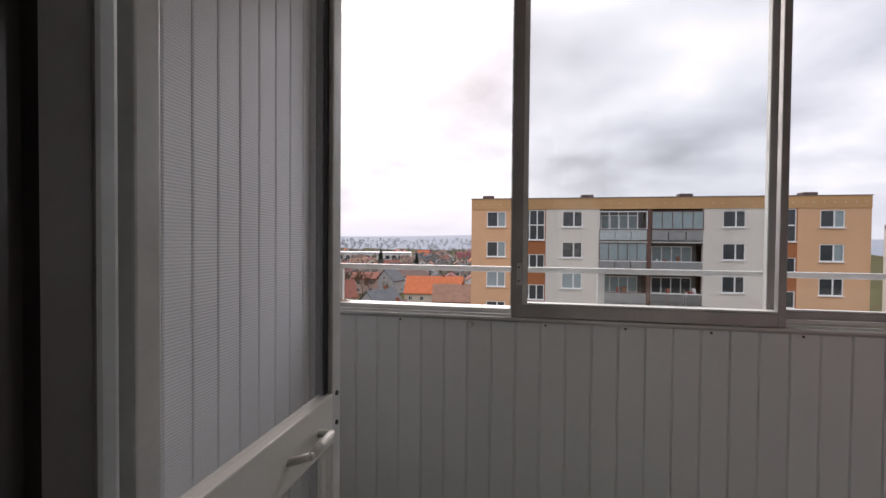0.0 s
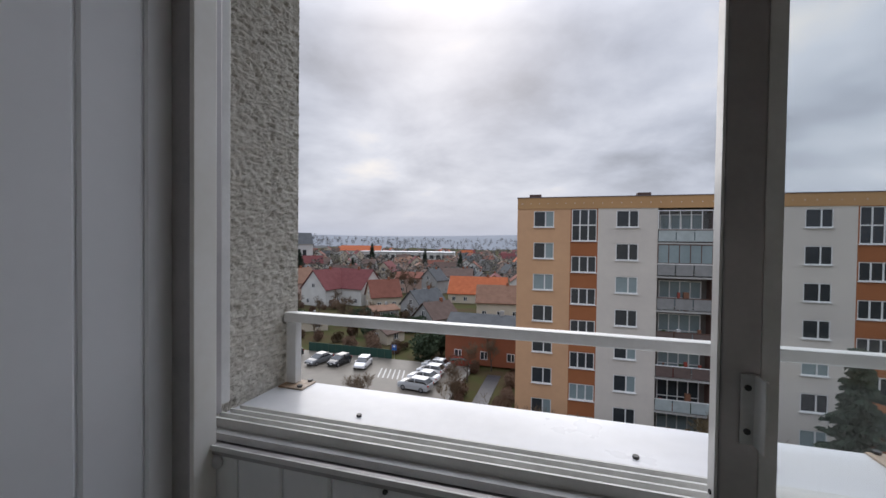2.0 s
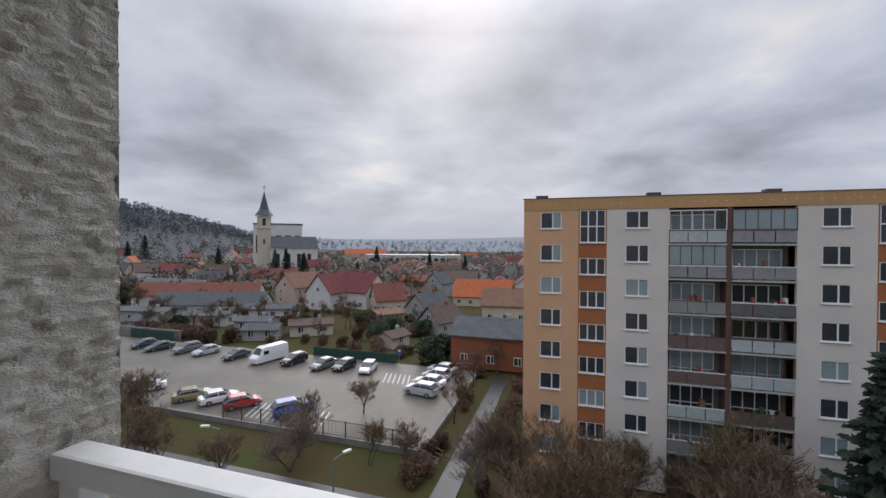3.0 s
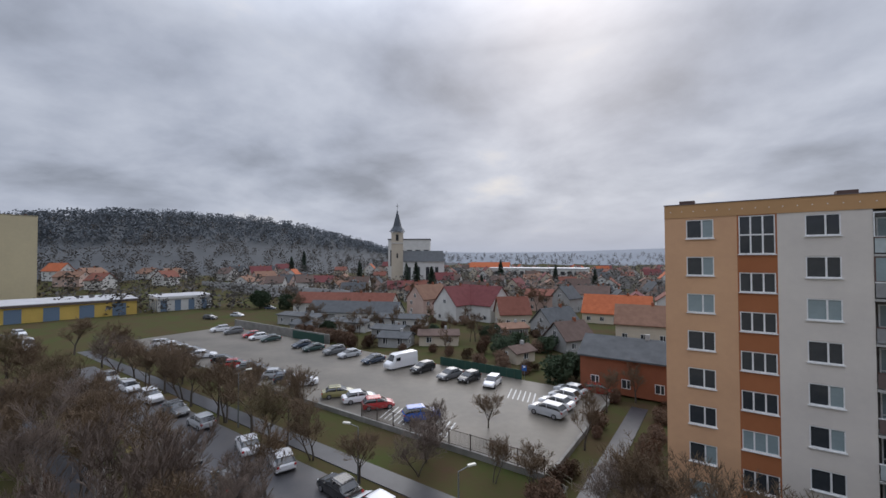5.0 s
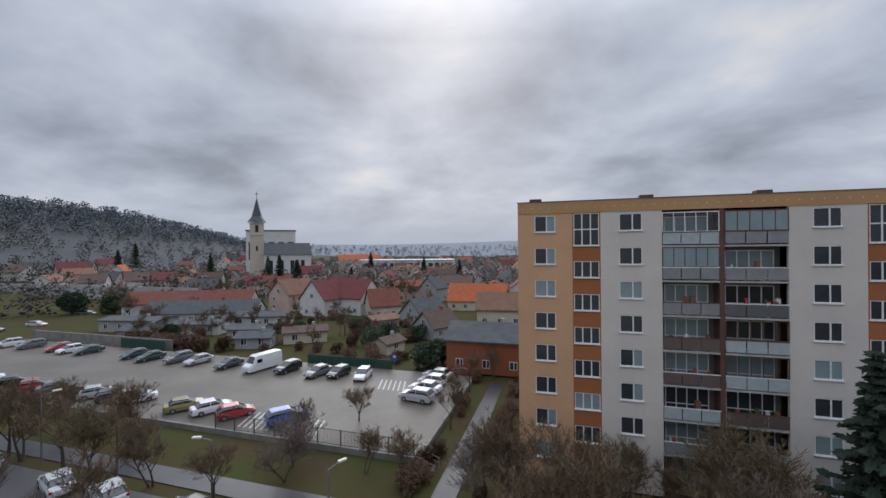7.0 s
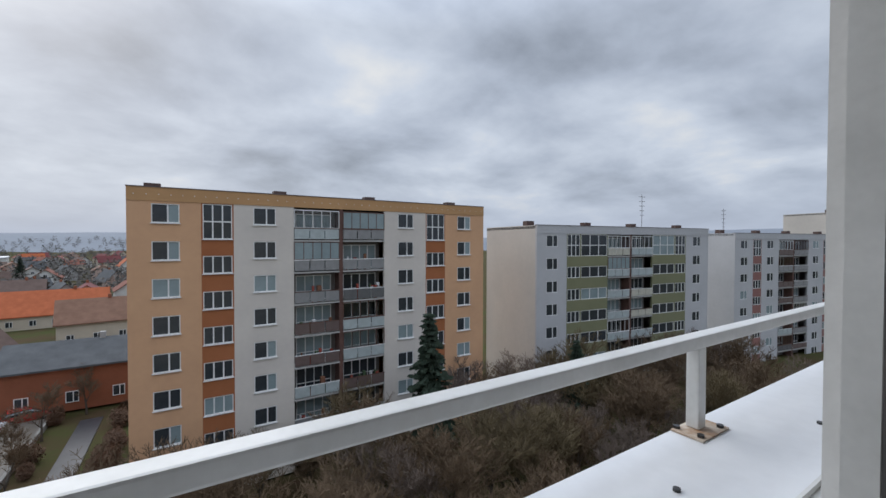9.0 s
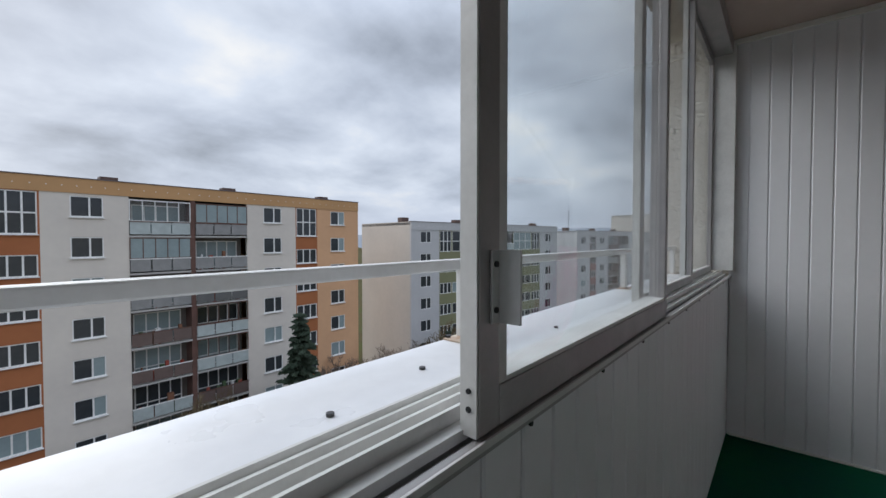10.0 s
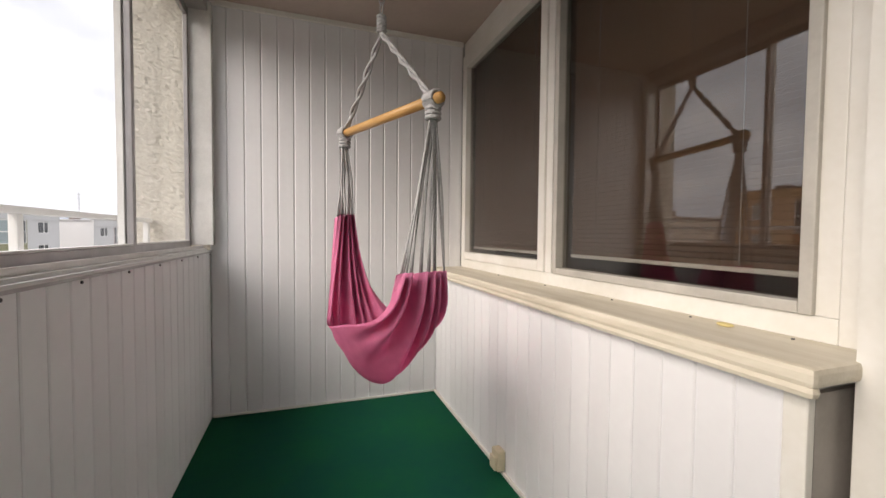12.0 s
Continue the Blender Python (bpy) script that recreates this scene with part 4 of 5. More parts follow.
def house(x, y, w, d, h, rh, rz, wall, roof, label, z=None, windows=True, name="house", group=""):
    """Gabled house: ridge along its own x; walls, overhanging roof, chimney, windows with frames."""
    z = ground_height(x, y) if z is None else z
    o = empty(name, label, "house", group, loc=(x, y, z - 0.2), rz=rz)
    bm = bmesh.new()
    a, b = w / 2, d / 2
    v = [bm.verts.new(p) for p in ((-a, -b, 0), (a, -b, 0), (a, b, 0), (-a, b, 0), (-a, -b, h), (a, -b, h), (a, b, h), (-a, b, h), (-a, 0, h + rh), (a, 0, h + rh))]
    for f in ((0, 1, 5, 4), (2, 3, 7, 6), (1, 2, 6, 9, 5), (3, 0, 4, 8, 7), (4, 5, 9, 8), (6, 7, 8, 9)):
        bm.faces.new([v[i] for i in f])
    part("wall", bm, wall, o)
    bm = bmesh.new()
    e, t = 0.4, 0.22
    for s in (-1, 1):
        sl = rh / b
        q = [(-a - e, s * (b + e), h - sl * e + 0.02), (a + e, s * (b + e), h - sl * e + 0.02), (a + e, 0, h + rh + 0.02), (-a - e, 0, h + rh + 0.02)]
        lo = [bm.verts.new(p) for p in q]
        hi = [bm.verts.new((p[0], p[1], p[2] + t)) for p in q]
        for f in ((lo[3], lo[2], lo[1], lo[0]), hi, *[(lo[i], lo[(i + 1) % 4], hi[(i + 1) % 4], hi[i]) for i in range(4)]):
            bm.faces.new(f)
    bmesh.ops.recalc_face_normals(bm, faces=bm.faces)
    part("roof", bm, roof, o)
    boxes("chimney", WALLS[4] if rh > 2.5 else WALLS[2], o, (a * 0.3, a * 0.3 + 0.6, -0.3, 0.3, h + rh * 0.6, h + rh + 0.9))
    if windows:
        key = (1.2, 1.3, 2, 1)
        if key not in WM:
            WM[key] = (win_mesh(1.2, 1.3, 2), pane_mesh(1.2, 1.3, GLD), pane_mesh(1.2, 1.3, GLC))
        n = max(1, int(w / 3.5))
        for lv in range(max(1, int(h / 2.8))):
            for i in range(n):
                f = piece("window", WM[key][0], o, (-a + w * (i + 0.5) / n - 0.6, -b - 0.07, 1.0 + 2.8 * lv))
                piece("pane", WM[key][1], f)
            for s in (-1, 1):
                f = piece("window", WM[key][0], o, (s * (a + 0.07), s * -0.6 - s * d * 0.22, 1.0 + 2.8 * lv), (0, 0, radians(90 * s)))
                piece("pane", WM[key][1], f)
        if rh > 2.5:
            for s in (-1, 1):
                f = piece("window", WM[key][0], o, (s * (a + 0.07), s * -0.6, h + 0.3), (0, 0, radians(90 * s)))
                piece("pane", WM[key][1], f)
    return o


Wt, Wc, Wg, Wp, Wb, Wy = WALLS
Rr, Rm, Rb, Rg, Ro, Rt = ROOFS
# unfinished brick house and its neighbours
house(-11.5, 68.0, 13, 9, 5.2, 2.2, 0.0, Wb, Rg, "unrendered brick house with grey sheet roof", LOTZ)
house(-27, 135, 19, 12, 3.4, 5.0, radians(6), Wc, Ro, "cream house with bright orange tiled roof")
house(-16, 110, 12, 10, 4.5, 4.0, radians(8), Wc, Rt, "cream house with red tiled roof")
house(-66, 118, 17, 11, 5.5, 5.5, radians(-12), Wt, Rm, "white house with maroon tiled roof", name="house")
house(-72, 112, 11, 10, 5.5, 5.5, radians(80), Wt, Rm, "white gabled wing with maroon roof and small windows")
house(-88, 118, 12, 10, 6.0, 4.5, radians(75), Wp, Rt, "pinkish house with tan tiled roof")
house(-52, 112, 9, 8, 4.0, 4.5, radians(40), Wc, Rr, "small house with steep red tiled roof")
house(-36, 104, 10, 8, 3.4, 3.8, radians(65), Wg, Rg, "old grey house with dark roof")
house(-28, 90, 8, 7, 3.0, 3.2, radians(60), Wg, Rb, "weathered grey outbuilding with dark roof")
house(-98, 92, 30, 9, 3.2, 3.0, radians(22), Wt, Rg, "long low white building with dark slate roof")
house(-116, 104, 38, 9, 3.8, 3.4, radians(24), Wt, Rr, "long low building with red tiled roof")
house(-86, 80, 12, 7, 2.6, 0.6, radians(12), Wt, Rg, "low white outbuilding with flat grey roof")
house(-70, 78, 8, 6, 2.5, 0.7, radians(15), Wg, Rg, "small grey garage with flat roof")
house(-105, 78, 16, 7, 3.0, 0.5, radians(10), Wg, Rg, "grey workshop with nearly flat roof")
house(-58, 150, 10, 9, 6.0, 2.0, radians(15), Wp, Rr, "pale pink two-storey house with red hipped roof")
house(-48, 150, 8, 8, 5.5, 4.0, radians(75), Wg, Rg, "grey gabled house with dark roof")
house(-42, 165, 12, 9, 6.0, 3.0, radians(10), Wt, Rb, "white two-storey house with brown roof")

for x, y, w, d, h, rz, wm, rm, lb in ((-62, 71, 7, 5, 2.4, 20, Wg, Rg, "small grey shed with flat felt roof"), (-55, 78, 9, 5, 2.6, 35, Wc, Rb, "cream garden shed with brown roof"), (-78, 92, 14, 6, 2.8, 18, Wt, Rg, "pale outbuilding with slate-grey roof"),
                                      (-45, 96, 7, 6, 2.6, 50, Wg, Rt, "grey shed with tan tiled roof"), (-92, 70, 10, 5, 2.5, 8, Wg, Rg, "low grey garage row with flat roof"), (-33, 74, 5, 4, 2.3, 70, Wc, Rb, "small brown-roofed garden hut")):
    house(x, y, w, d, h, 0.9, radians(rz), wm, rm, lb, name="shed")

# low yellow pavilion and white box on the left
def pavilion(x, y, w, d, h, rz, wall, label, strips):
    o = empty("low_building", label, "building", loc=(x, y, GROUND), rz=rz)
    boxes("wall", wall, o, (-w / 2, w / 2, -d / 2, d / 2, 0, h - 0.9))
    boxes("roof", mat("flat_roof_grey", (0.42, 0.42, 0.43), None, 0.7, 0.3), o, (-w / 2 - 0.4, w / 2 + 0.4, -d / 2 - 0.4, d / 2 + 0.4, h - 0.2, h))
    boxes("fascia", strips, o, (-w / 2 - 0.5, w / 2 + 0.5, -d / 2 - 0.5, d / 2 + 0.5, h - 0.9, h - 0.21))
    for i in range(4):
        q = -w / 2 + w * (i + 0.2) / 4
        boxes("window", mat("blue_grey_door", (0.14, 0.2, 0.28), None, 0.4), o, (q, q + w / 9, -d / 2 - 0.05, -d / 2 + 0.02, 0.2, h - 1.4))
    for i in range(4):
        q = -d / 2 + d * (i + 0.2) / 4
        boxes("window", mat("blue_grey_door", (0.14, 0.2, 0.28), None, 0.4), o, (w / 2 - 0.02, w / 2 + 0.05, q, q + d / 9, 0.2, h - 1.4))


pavilion(-188, 42, 26, 34, 6.2, radians(-10), Wy, "low yellow pavilion with brown fascia and flat roof", mat("brown_fascia", (0.12, 0.09, 0.075), None, 0.7))
pavilion(-178, 73, 16, 18, 6.0, radians(-10), Wt, "low white flat-roofed box building", Wt)
structure("garden_wall", mat("pale_concrete_wall", (0.40, 0.40, 0.40), None, 0.8, 0.3), (-260, -130, 118, 118.4, GROUND - 0.3, GROUND + 6.5), label="long pale grey yard wall", category="wall")


def church():
    s = empty("church", "pale stone church with dark pointed tower", "church", loc=(-187, 214, GROUND), rz=radians(40))
    s.scale = (1.15, 1.15, 1.25)
    boxes("tower", Wc, s, (-3.5, 3.5, -3.5, 3.5, 0, 30))
    boxes("cornice", Wt, s, (-3.8, 3.8, -3.8, 3.8, 24, 24.5), (-3.8, 3.8, -3.8, 3.8, 30, 30.6))
    for r in (0, 90, 180, 270):
        o = boxes("belfry_window", DARK, s, (-0.8, 0.8, -3.56, -3.4, 25.5, 29), (-0.5, 0.5, -3.56, -3.4, 16, 18.5))
        o.rotation_euler = (0, 0, radians(r))
    bm = bmesh.new()
    bmesh.ops.create_cone(bm, cap_ends=True, segments=8, radius1=4.9, radius2=2.6, depth=3, matrix=Matrix.Translation((0, 0, 32.1)))
    bmesh.ops.create_cone(bm, cap_ends=True, segments=8, radius1=2.6, radius2=0.08, depth=9.5, matrix=Matrix.Translation((0, 0, 38.35)))
    part("spire", bm, mat("dark_slate", (0.06, 0.07, 0.085), None, 0.6, 0.6), s)
    boxes("cross", DARK, s, (-0.1, 0.1, -0.1, 0.1, 43, 46.5), (-0.8, 0.8, -0.1, 0.1, 45, 45.25))
    boxes("nave", Wt, s, (3.5, 28, -7, 7, 0, 14))
    bm = bmesh.new()
    v = [bm.verts.new(p) for p in ((3.5, -7.6, 14), (28, -7.6, 14), (28, 7.6, 14), (3.5, 7.6, 14), (3.5, 0, 20), (28, 0, 20))]
    for f in ((0, 1, 5, 4), (2, 3, 4, 5), (1, 2, 5), (3, 0, 4)):
        bm.faces.new([v[i] for i in f])
    part("nave_roof", bm, Rg, s)
    for i in range(4):
        boxes("nave_window", GLD, s, (6 + 5.5 * i, 8 + 5.5 * i, -7.06, -6.9, 4, 11))


church()


def long_hall(name, label, x, y, w, d, h, rz, wall, roof):
    o = empty(name, label, "building", loc=(x, y, ground_height(x, y) - 0.3), rz=rz)
    boxes("wall", wall, o, (-w / 2, w / 2, -d / 2, d / 2, 0, h))
    boxes("roof", roof, o, (-w / 2 - 0.4, w / 2 + 0.4, -d / 2 - 0.4, d / 2 + 0.4, h, h + 0.8))
    for i in range(max(2, int(w / 6))):
        q = -w / 2 + w * (i + 0.25) / max(2, int(w / 6))
        boxes("window", GLD, o, (q, q + w / max(2, int(w / 6)) * 0.6, -d / 2 - 0.05, -d / 2 + 0.02, h * 0.35, h * 0.75))


house(-205, 385, 42, 16, 9, 5, radians(20), Wt, Ro, "long school building with orange roof", name="school_building")
long_hall("factory_hall", "long white factory hall with pale roof", -150, 380, 95, 30, 9, radians(12), Wt, mat("pale_metal_roof", (0.55, 0.56, 0.58), None, 0.5, 0.2))
long_hall("clinic_building", "white multi-storey building behind the church", -215, 262, 34, 20, 33, radians(35), Wt, Rg)

FARL = ("house with red tiled roof", "house with maroon tiled roof", "house with brown tiled roof", "house with grey slate roof", "house with orange tiled roof", "house with tan tiled roof")
rnd = random.Random(21)
protos = []
for i in range(12):
    ri, wi = (0, 1, 2, 3, 5, 0, 2, 3, 4, 5, 1, 2)[i], (0, 1, 2, 3, 0, 1, 0, 2, 0, 3, 1, 0)[i]
    protos.append(house(-120 - 14 * i, 150 + 6 * (i % 3), rnd.uniform(9, 14), rnd.uniform(8, 10), rnd.uniform(3.5, 6), rnd.uniform(2.6, 4.5), rnd.uniform(0, 3), WALLS[wi], ROOFS[ri],
                        "distant small " + FARL[ri], group="houses of the town"))
placed = []
count = 0
while count < 160:
    ang, dist = rnd.uniform(-14, 82), rnd.uniform(150, 620) ** 1.0
    x, y = -dist * math.sin(radians(ang)), dist * math.cos(radians(ang))
    if (abs(x + 181) < 30 and abs(y - 214) < 32) or y < 60 or (x > -135 and y < 150) or x > 25 or (-262 < x < -128 and y < 122) or (-260 < x < -100 and 360 < y < 410):
        continue
    if ground_height(x, y) > GROUND + 8:
        continue
    if any((x - a) ** 2 + (y - b) ** 2 < 150 for a, b in placed):
        continue
    placed.append((x, y))
    copy_thing(protos[count % 12], pose(x, y, ground_height(x, y) - 0.2, 0, 0, rnd.choice((20, 110, 30, 120)) + rnd.uniform(-15, 15)))
    count += 1

# ---- trees ----
BARK = mat("dark_wet_bark", (0.055, 0.043, 0.032), (0.085, 0.07, 0.055), 0.95, 4.0, 0.5)
TWIG = mat("brown_twigs", (0.10, 0.066, 0.038), (0.145, 0.098, 0.058), 0.95, 1.0)
BIRCH = mat("pale_birch_bark", (0.42, 0.40, 0.37), (0.22, 0.2, 0.18), 0.9, 2.0, 0.3)
NEEDLE = mat("dark_spruce_needles", (0.014, 0.028, 0.016), (0.03, 0.045, 0.026), 0.95, 1.5)
HEDGE = mat("evergreen_hedge_leaves", (0.02, 0.038, 0.016), (0.04, 0.06, 0.028), 0.9, 1.5)


class Soup:
    def __init__(self):
        self.v, self.f = [], []

    def limb(self, p, q, r0, r1, n=4):
        d = (q - p).normalized()
        s = d.orthogonal().normalized()
        t = d.cross(s)
        k = len(self.v)
        for c, r in ((p, r0), (q, r1)):
            for i in range(n):
                a = i * math.tau / n
                self.v.append(c + (s * math.cos(a) + t * math.sin(a)) * r)
        self.f += [(k + i, k + (i + 1) % n, k + n + (i + 1) % n, k + n + i) for i in range(n)]

    def leaf(self, p, d, s):
        k = len(self.v)
        side = d.orthogonal().normalized() * s * 0.5
        self.v += [p - side, p + side, p + d * s]
        self.f.append((k, k + 1, k + 2))

    def mesh(self, name, m):
        me = bpy.data.meshes.new(name)
        me.from_pydata(self.v, [], self.f)
        me.materials.append(m)
        return me


def bare_tree(label, height, seed, levels=4, spread=0.55, bark=None, twig=None, stems=1, name="bare_tree"):
    r = random.Random(seed)
    tr, cr = Soup(), Soup()

    def grow(p, d, ln, rad, lv):
        segs = 3 if lv < 2 else (2 if lv < levels else 1)
        out = tr if lv < 2 else cr
        for s in range(segs):
            q = p + d * (ln / segs)
            out.limb(p, q, max(rad, 0.017), max(rad * 0.82, 0.012), 6 if lv < 2 else 3)
            p, rad = q, rad * 0.82
            d = (d + Vector((r.uniform(-1, 1), r.uniform(-1, 1), r.uniform(-0.5, 0.9))) * 0.17).normalized()
            if lv < levels and (s or lv):
                for _ in range(r.choice((1, 1, 2)) if lv < levels - 1 else 3):
                    ax = Vector((r.uniform(-1, 1), r.uniform(-1, 1), r.uniform(-0.2, 0.7))).normalized()
                    nd = (d * (1 - spread) + ax * spread + Vector((0, 0, 0.12))).normalized()
                    grow(p, nd, ln * r.uniform(0.55, 0.78), rad * 0.62, lv + 1)
        if lv < levels:
            grow(p, d, ln * 0.7, rad * 0.8, lv + 1)
    for s in range(stems):
        d = Vector((r.uniform(-0.4, 0.4), r.uniform(-0.4, 0.4), 1)).normalized() if stems > 1 else Vector((0, 0, 1))
        grow(Vector((r.uniform(-0.3, 0.3) * (stems - 1), r.uniform(-0.3, 0.3) * (stems - 1), 0)), d, height * 0.33, 0.022 * height / (1 + 0.4 * (stems > 1)), 0)
    e = empty(name, label, "tree")
    ob = new("trunk", tr.mesh("trunk", bark or BARK))
    ob.parent = e
    ob = new("crown", cr.mesh("crown", twig or TWIG))
    ob.parent = e
    return e


def conifer(label, height, seed, name="spruce_tree", width=0.24):
    r = random.Random(seed)
    tr, cr = Soup(), Soup()
    tr.limb(Vector((0, 0, 0)), Vector((0, 0, height)), height * 0.016, 0.02, 7)
    k = 0
    z = height * 0.06
    while z < height * 0.985:
        ln = height * width * (1 - z / height) ** 0.85 + 0.15
        for b in range(7):
            an = b * math.tau / 7 + k * 0.7 + r.uniform(-0.3, 0.3)
            l2 = ln * r.uniform(0.65, 1.15)
            d = Vector((math.cos(an), math.sin(an), r.uniform(-0.35, 0.0))).normalized()
            p = Vector((0, 0, z))
            tr.limb(p, p + d * l2, 0.03, 0.008, 3)
            n = int(6 + l2 * 9)
            for j in range(n):
                f = (j + 1) / n
                c = p + d * l2 * f
                for _ in range(2):
                    dd = (d * 0.6 + Vector((r.uniform(-1, 1), r.uniform(-1, 1), r.uniform(-0.7, 0.25)))).normalized()
                    cr.leaf(c, dd, r.uniform(0.25, 0.5))
        z += height * 0.033
        k += 1
    e = empty(name, label, "tree")
    for n, s, m in (("trunk", tr, BARK), ("crown", cr, NEEDLE)):
        o = new(n, s.mesh(n, m))
        o.parent = e
    return e


def bush(label, seed, leafm, name="evergreen_bush", n=2600):
    r = random.Random(seed)
    tr, cr = Soup(), Soup()
    lobes = [(Vector((r.uniform(-0.9, 0.9), r.uniform(-0.9, 0.9), r.uniform(0.7, 2.2))), r.uniform(0.6, 1.1)) for _ in range(9)]
    for c, s in lobes:
        tr.limb(Vector((0, 0, 0)), c, 0.05, 0.02, 4)
        for _ in range(n // 9):
            d = Vector((r.gauss(0, 1), r.gauss(0, 1), r.gauss(0, 1))).normalized()
            cr.leaf(c + d * s * r.uniform(0.6, 1.05), (d + Vector((r.uniform(-1, 1), r.uniform(-1, 1), r.uniform(-1, 1)))).normalized(), r.uniform(0.14, 0.3))
    e = empty(name, label, "bush")
    for n_, s, m in (("stems", tr, BARK), ("foliage", cr, leafm)):
        o = new(n_, s.mesh(n_, m))
        o.parent = e
    return e


def scatter(protos, places):
    used = set()
    for i, (x, y, s, rz) in enumerate(places):
        p = protos[i % len(protos)]
        m = pose(x, y, ground_height(x, y) - 0.05, 0, 0, rz)
        if id(p) not in used:
            used.add(id(p))
            p.matrix_basis = m
            p.scale = (s, s, s)
        else:
            o = copy_thing(p, m)
            o.scale = (s, s, s)


rt = random.Random(5)
PALE = mat("greyish_pink_twigs", (0.12, 0.088, 0.07), (0.17, 0.13, 0.105), 0.95, 1.0)
OLIVE = mat("olive_yellow_twigs", (0.10, 0.074, 0.036), (0.14, 0.105, 0.055), 0.95, 1.0)
thicket = [bare_tree("dense bare %s tree in a thicket" % ("brown", "greyish", "brown", "olive-twigged", "brown")[i], 9, 30 + i, 5, 0.6, twig=(TWIG, PALE, TWIG, OLIVE, None)[i], stems=2) for i in range(5)]
spots = []
while len(spots) < 66:
    x, y = rt.uniform(-8, 62), rt.uniform(15, 34)
    if x < 1.5 - 0.17 * y or any((x - a) ** 2 + (y - b) ** 2 < 5 for a, b, *_ in spots) or (15 < x < 21 and 27 < y < 33) or y > 34 - 0.15 * max(0, x - 30):
        continue
    spots.append((x, y, rt.uniform(0.65, 1.12), rt.uniform(0, 360)))
spots += [(-30, 15.0, 0.9, 10), (-35, 13.8, 1.0, 80), (-41, 26, 0.85, 130), (-48, 14.2, 1.05, 200), (-50.5, 26.2, 0.95, 20), (-58, 14.5, 1.0, 300), (-63, 26.3, 0.95, 40), (-72, 14.6, 1.0, 90),
          (-74, 26, 0.9, 150), (-86, 14.5, 1.0, 250), (-88, 26.2, 0.95, 0), (-34, 26.3, 0.75, 50), (-100, 14.5, 1.0, 10), (-54, 6, 0.9, 60), (-102, 30, 0.9, 0), (-66, 5, 0.8, 0)]
spots += [(rt.uniform(-80, -21), rt.uniform(6, 15.5), rt.uniform(0.65, 1.05), rt.uniform(0, 360)) for _ in range(11)] + [(35.5, 28.5, 1.3, 0), (-13.6, 33, 0.55, 70), (-6, 33.5, 0.7, 20), (-5.4, 30.5, 0.75, 140), (-17, 33.2, 0.5, 200)]
spots += [(rt.uniform(-85, -19), rt.uniform(29.8, 34.5), rt.uniform(0.5, 0.8), rt.uniform(0, 360)) for _ in range(14)]
scatter(thicket, spots)
scatter([bare_tree("bare leafless street tree with dark branches", 9, 50 + i, 5, 0.58) for i in range(4)],
        [(-22.5, 42.2, 0.62, 10), (-31, 19.5, 0.85, 80), (-38, 26.3, 0.9, 40), (-45, 26.4, 0.95, 150), (-27, 26.2, 0.65, 20), (-52, 26, 0.95, 220), (-60, 26.3, 0.9, 10), (-69, 26.5, 1.0, 60),
         (-80, 26.2, 0.9, 300), (-43, 15.5, 0.9, 100), (-55, 15.5, 1.0, 20), (-66, 15, 0.95, 200), (-78, 15, 0.9, 100), (-90, 15, 1, 20), (-104, 15, 1, 240), (-95, 26, 0.9, 33), (-112, 26, 1, 150)])
scatter([bare_tree("bare leafless garden tree with thin twigs", 8, 60 + i, 5, 0.55) for i in range(3)],
        [(-13, 50, 0.75, 0), (-12.5, 56, 0.8, 120), (-12, 44, 0.7, 50), (-10, 62, 0.8, 10), (-78, 68, 0.8, 0), (-120, 85, 1, 0), (-128, 92, 1.1, 100), (-110, 110, 1, 33), (-148, 100, 1.2, 0), (-155, 110, 1.2, 80), (-60, 90, 0.8, 0), (-50, 84, 0.7, 100)]
        + [(rt.uniform(-115, -22), rt.uniform(66, 108), rt.uniform(0.5, 0.95), rt.uniform(0, 360)) for _ in range(34)]
        + [(rt.uniform(-190, -40), rt.uniform(125, 190), rt.uniform(0.8, 1.4), rt.uniform(0, 360)) for _ in range(40)])
scatter([bare_tree("pale-barked leafless birch tree", 10, 70 + i, 5, 0.42, BIRCH, PALE, name="birch_tree") for i in range(2)],
        [(-36, 10, 0.95, 0), (-46, 5, 0.9, 90), (-60, 8, 1.0, 30), (-44, 12.5, 0.8, 200), (-29, 9.5, 1.0, 130), (-33.5, 6.5, 0.9, 250), (-24.5, 13.5, 0.8, 60), (-31, 12, 1.05, 10), (-27, 7, 0.85, 80), (-40, 7.5, 1.1, 300)])
scatter([conifer("dark green spruce before the apartment block", 13.5, 80), conifer("tall dark green spruce tree", 14, 81)], [(18.2, 30.5, 1.05, 0), (33.5, 27, 0.75, 50), (-110, 150, 1.2, 0), (-118, 160, 1.1, 40),
        (-140, 176, 1.3, 0), (-152, 182, 1.2, 100), (-95, 170, 0.9, 10), (-150, 300, 1.3, 0), (-210, 200, 1.2, 0), (-260, 180, 1.2, 20), (-300, 220, 1.3, 40), (-90, 260, 1.1, 0), (-60, 240, 1.0, 0)])
scatter([bush("rounded dark evergreen garden bush", 90, HEDGE), bush("dark evergreen garden bush", 91, HEDGE)],
        [(-22, 65.5, 1.7, 0), (-20, 68, 1.6, 50), (-38, 76, 1.5, 90), (-36, 80, 1.5, 10), (-47, 88, 1.4, 0), (-60, 82, 1.2, 30), (-31, 84, 1.3, 0), (-85, 70, 1.3, 0), (-140, 96, 2.2, 0), (-150, 90, 2.4, 0)])
brown_bush = mat("dry_brown_hedge", (0.10, 0.055, 0.035), (0.14, 0.085, 0.05), 0.95, 1.5)
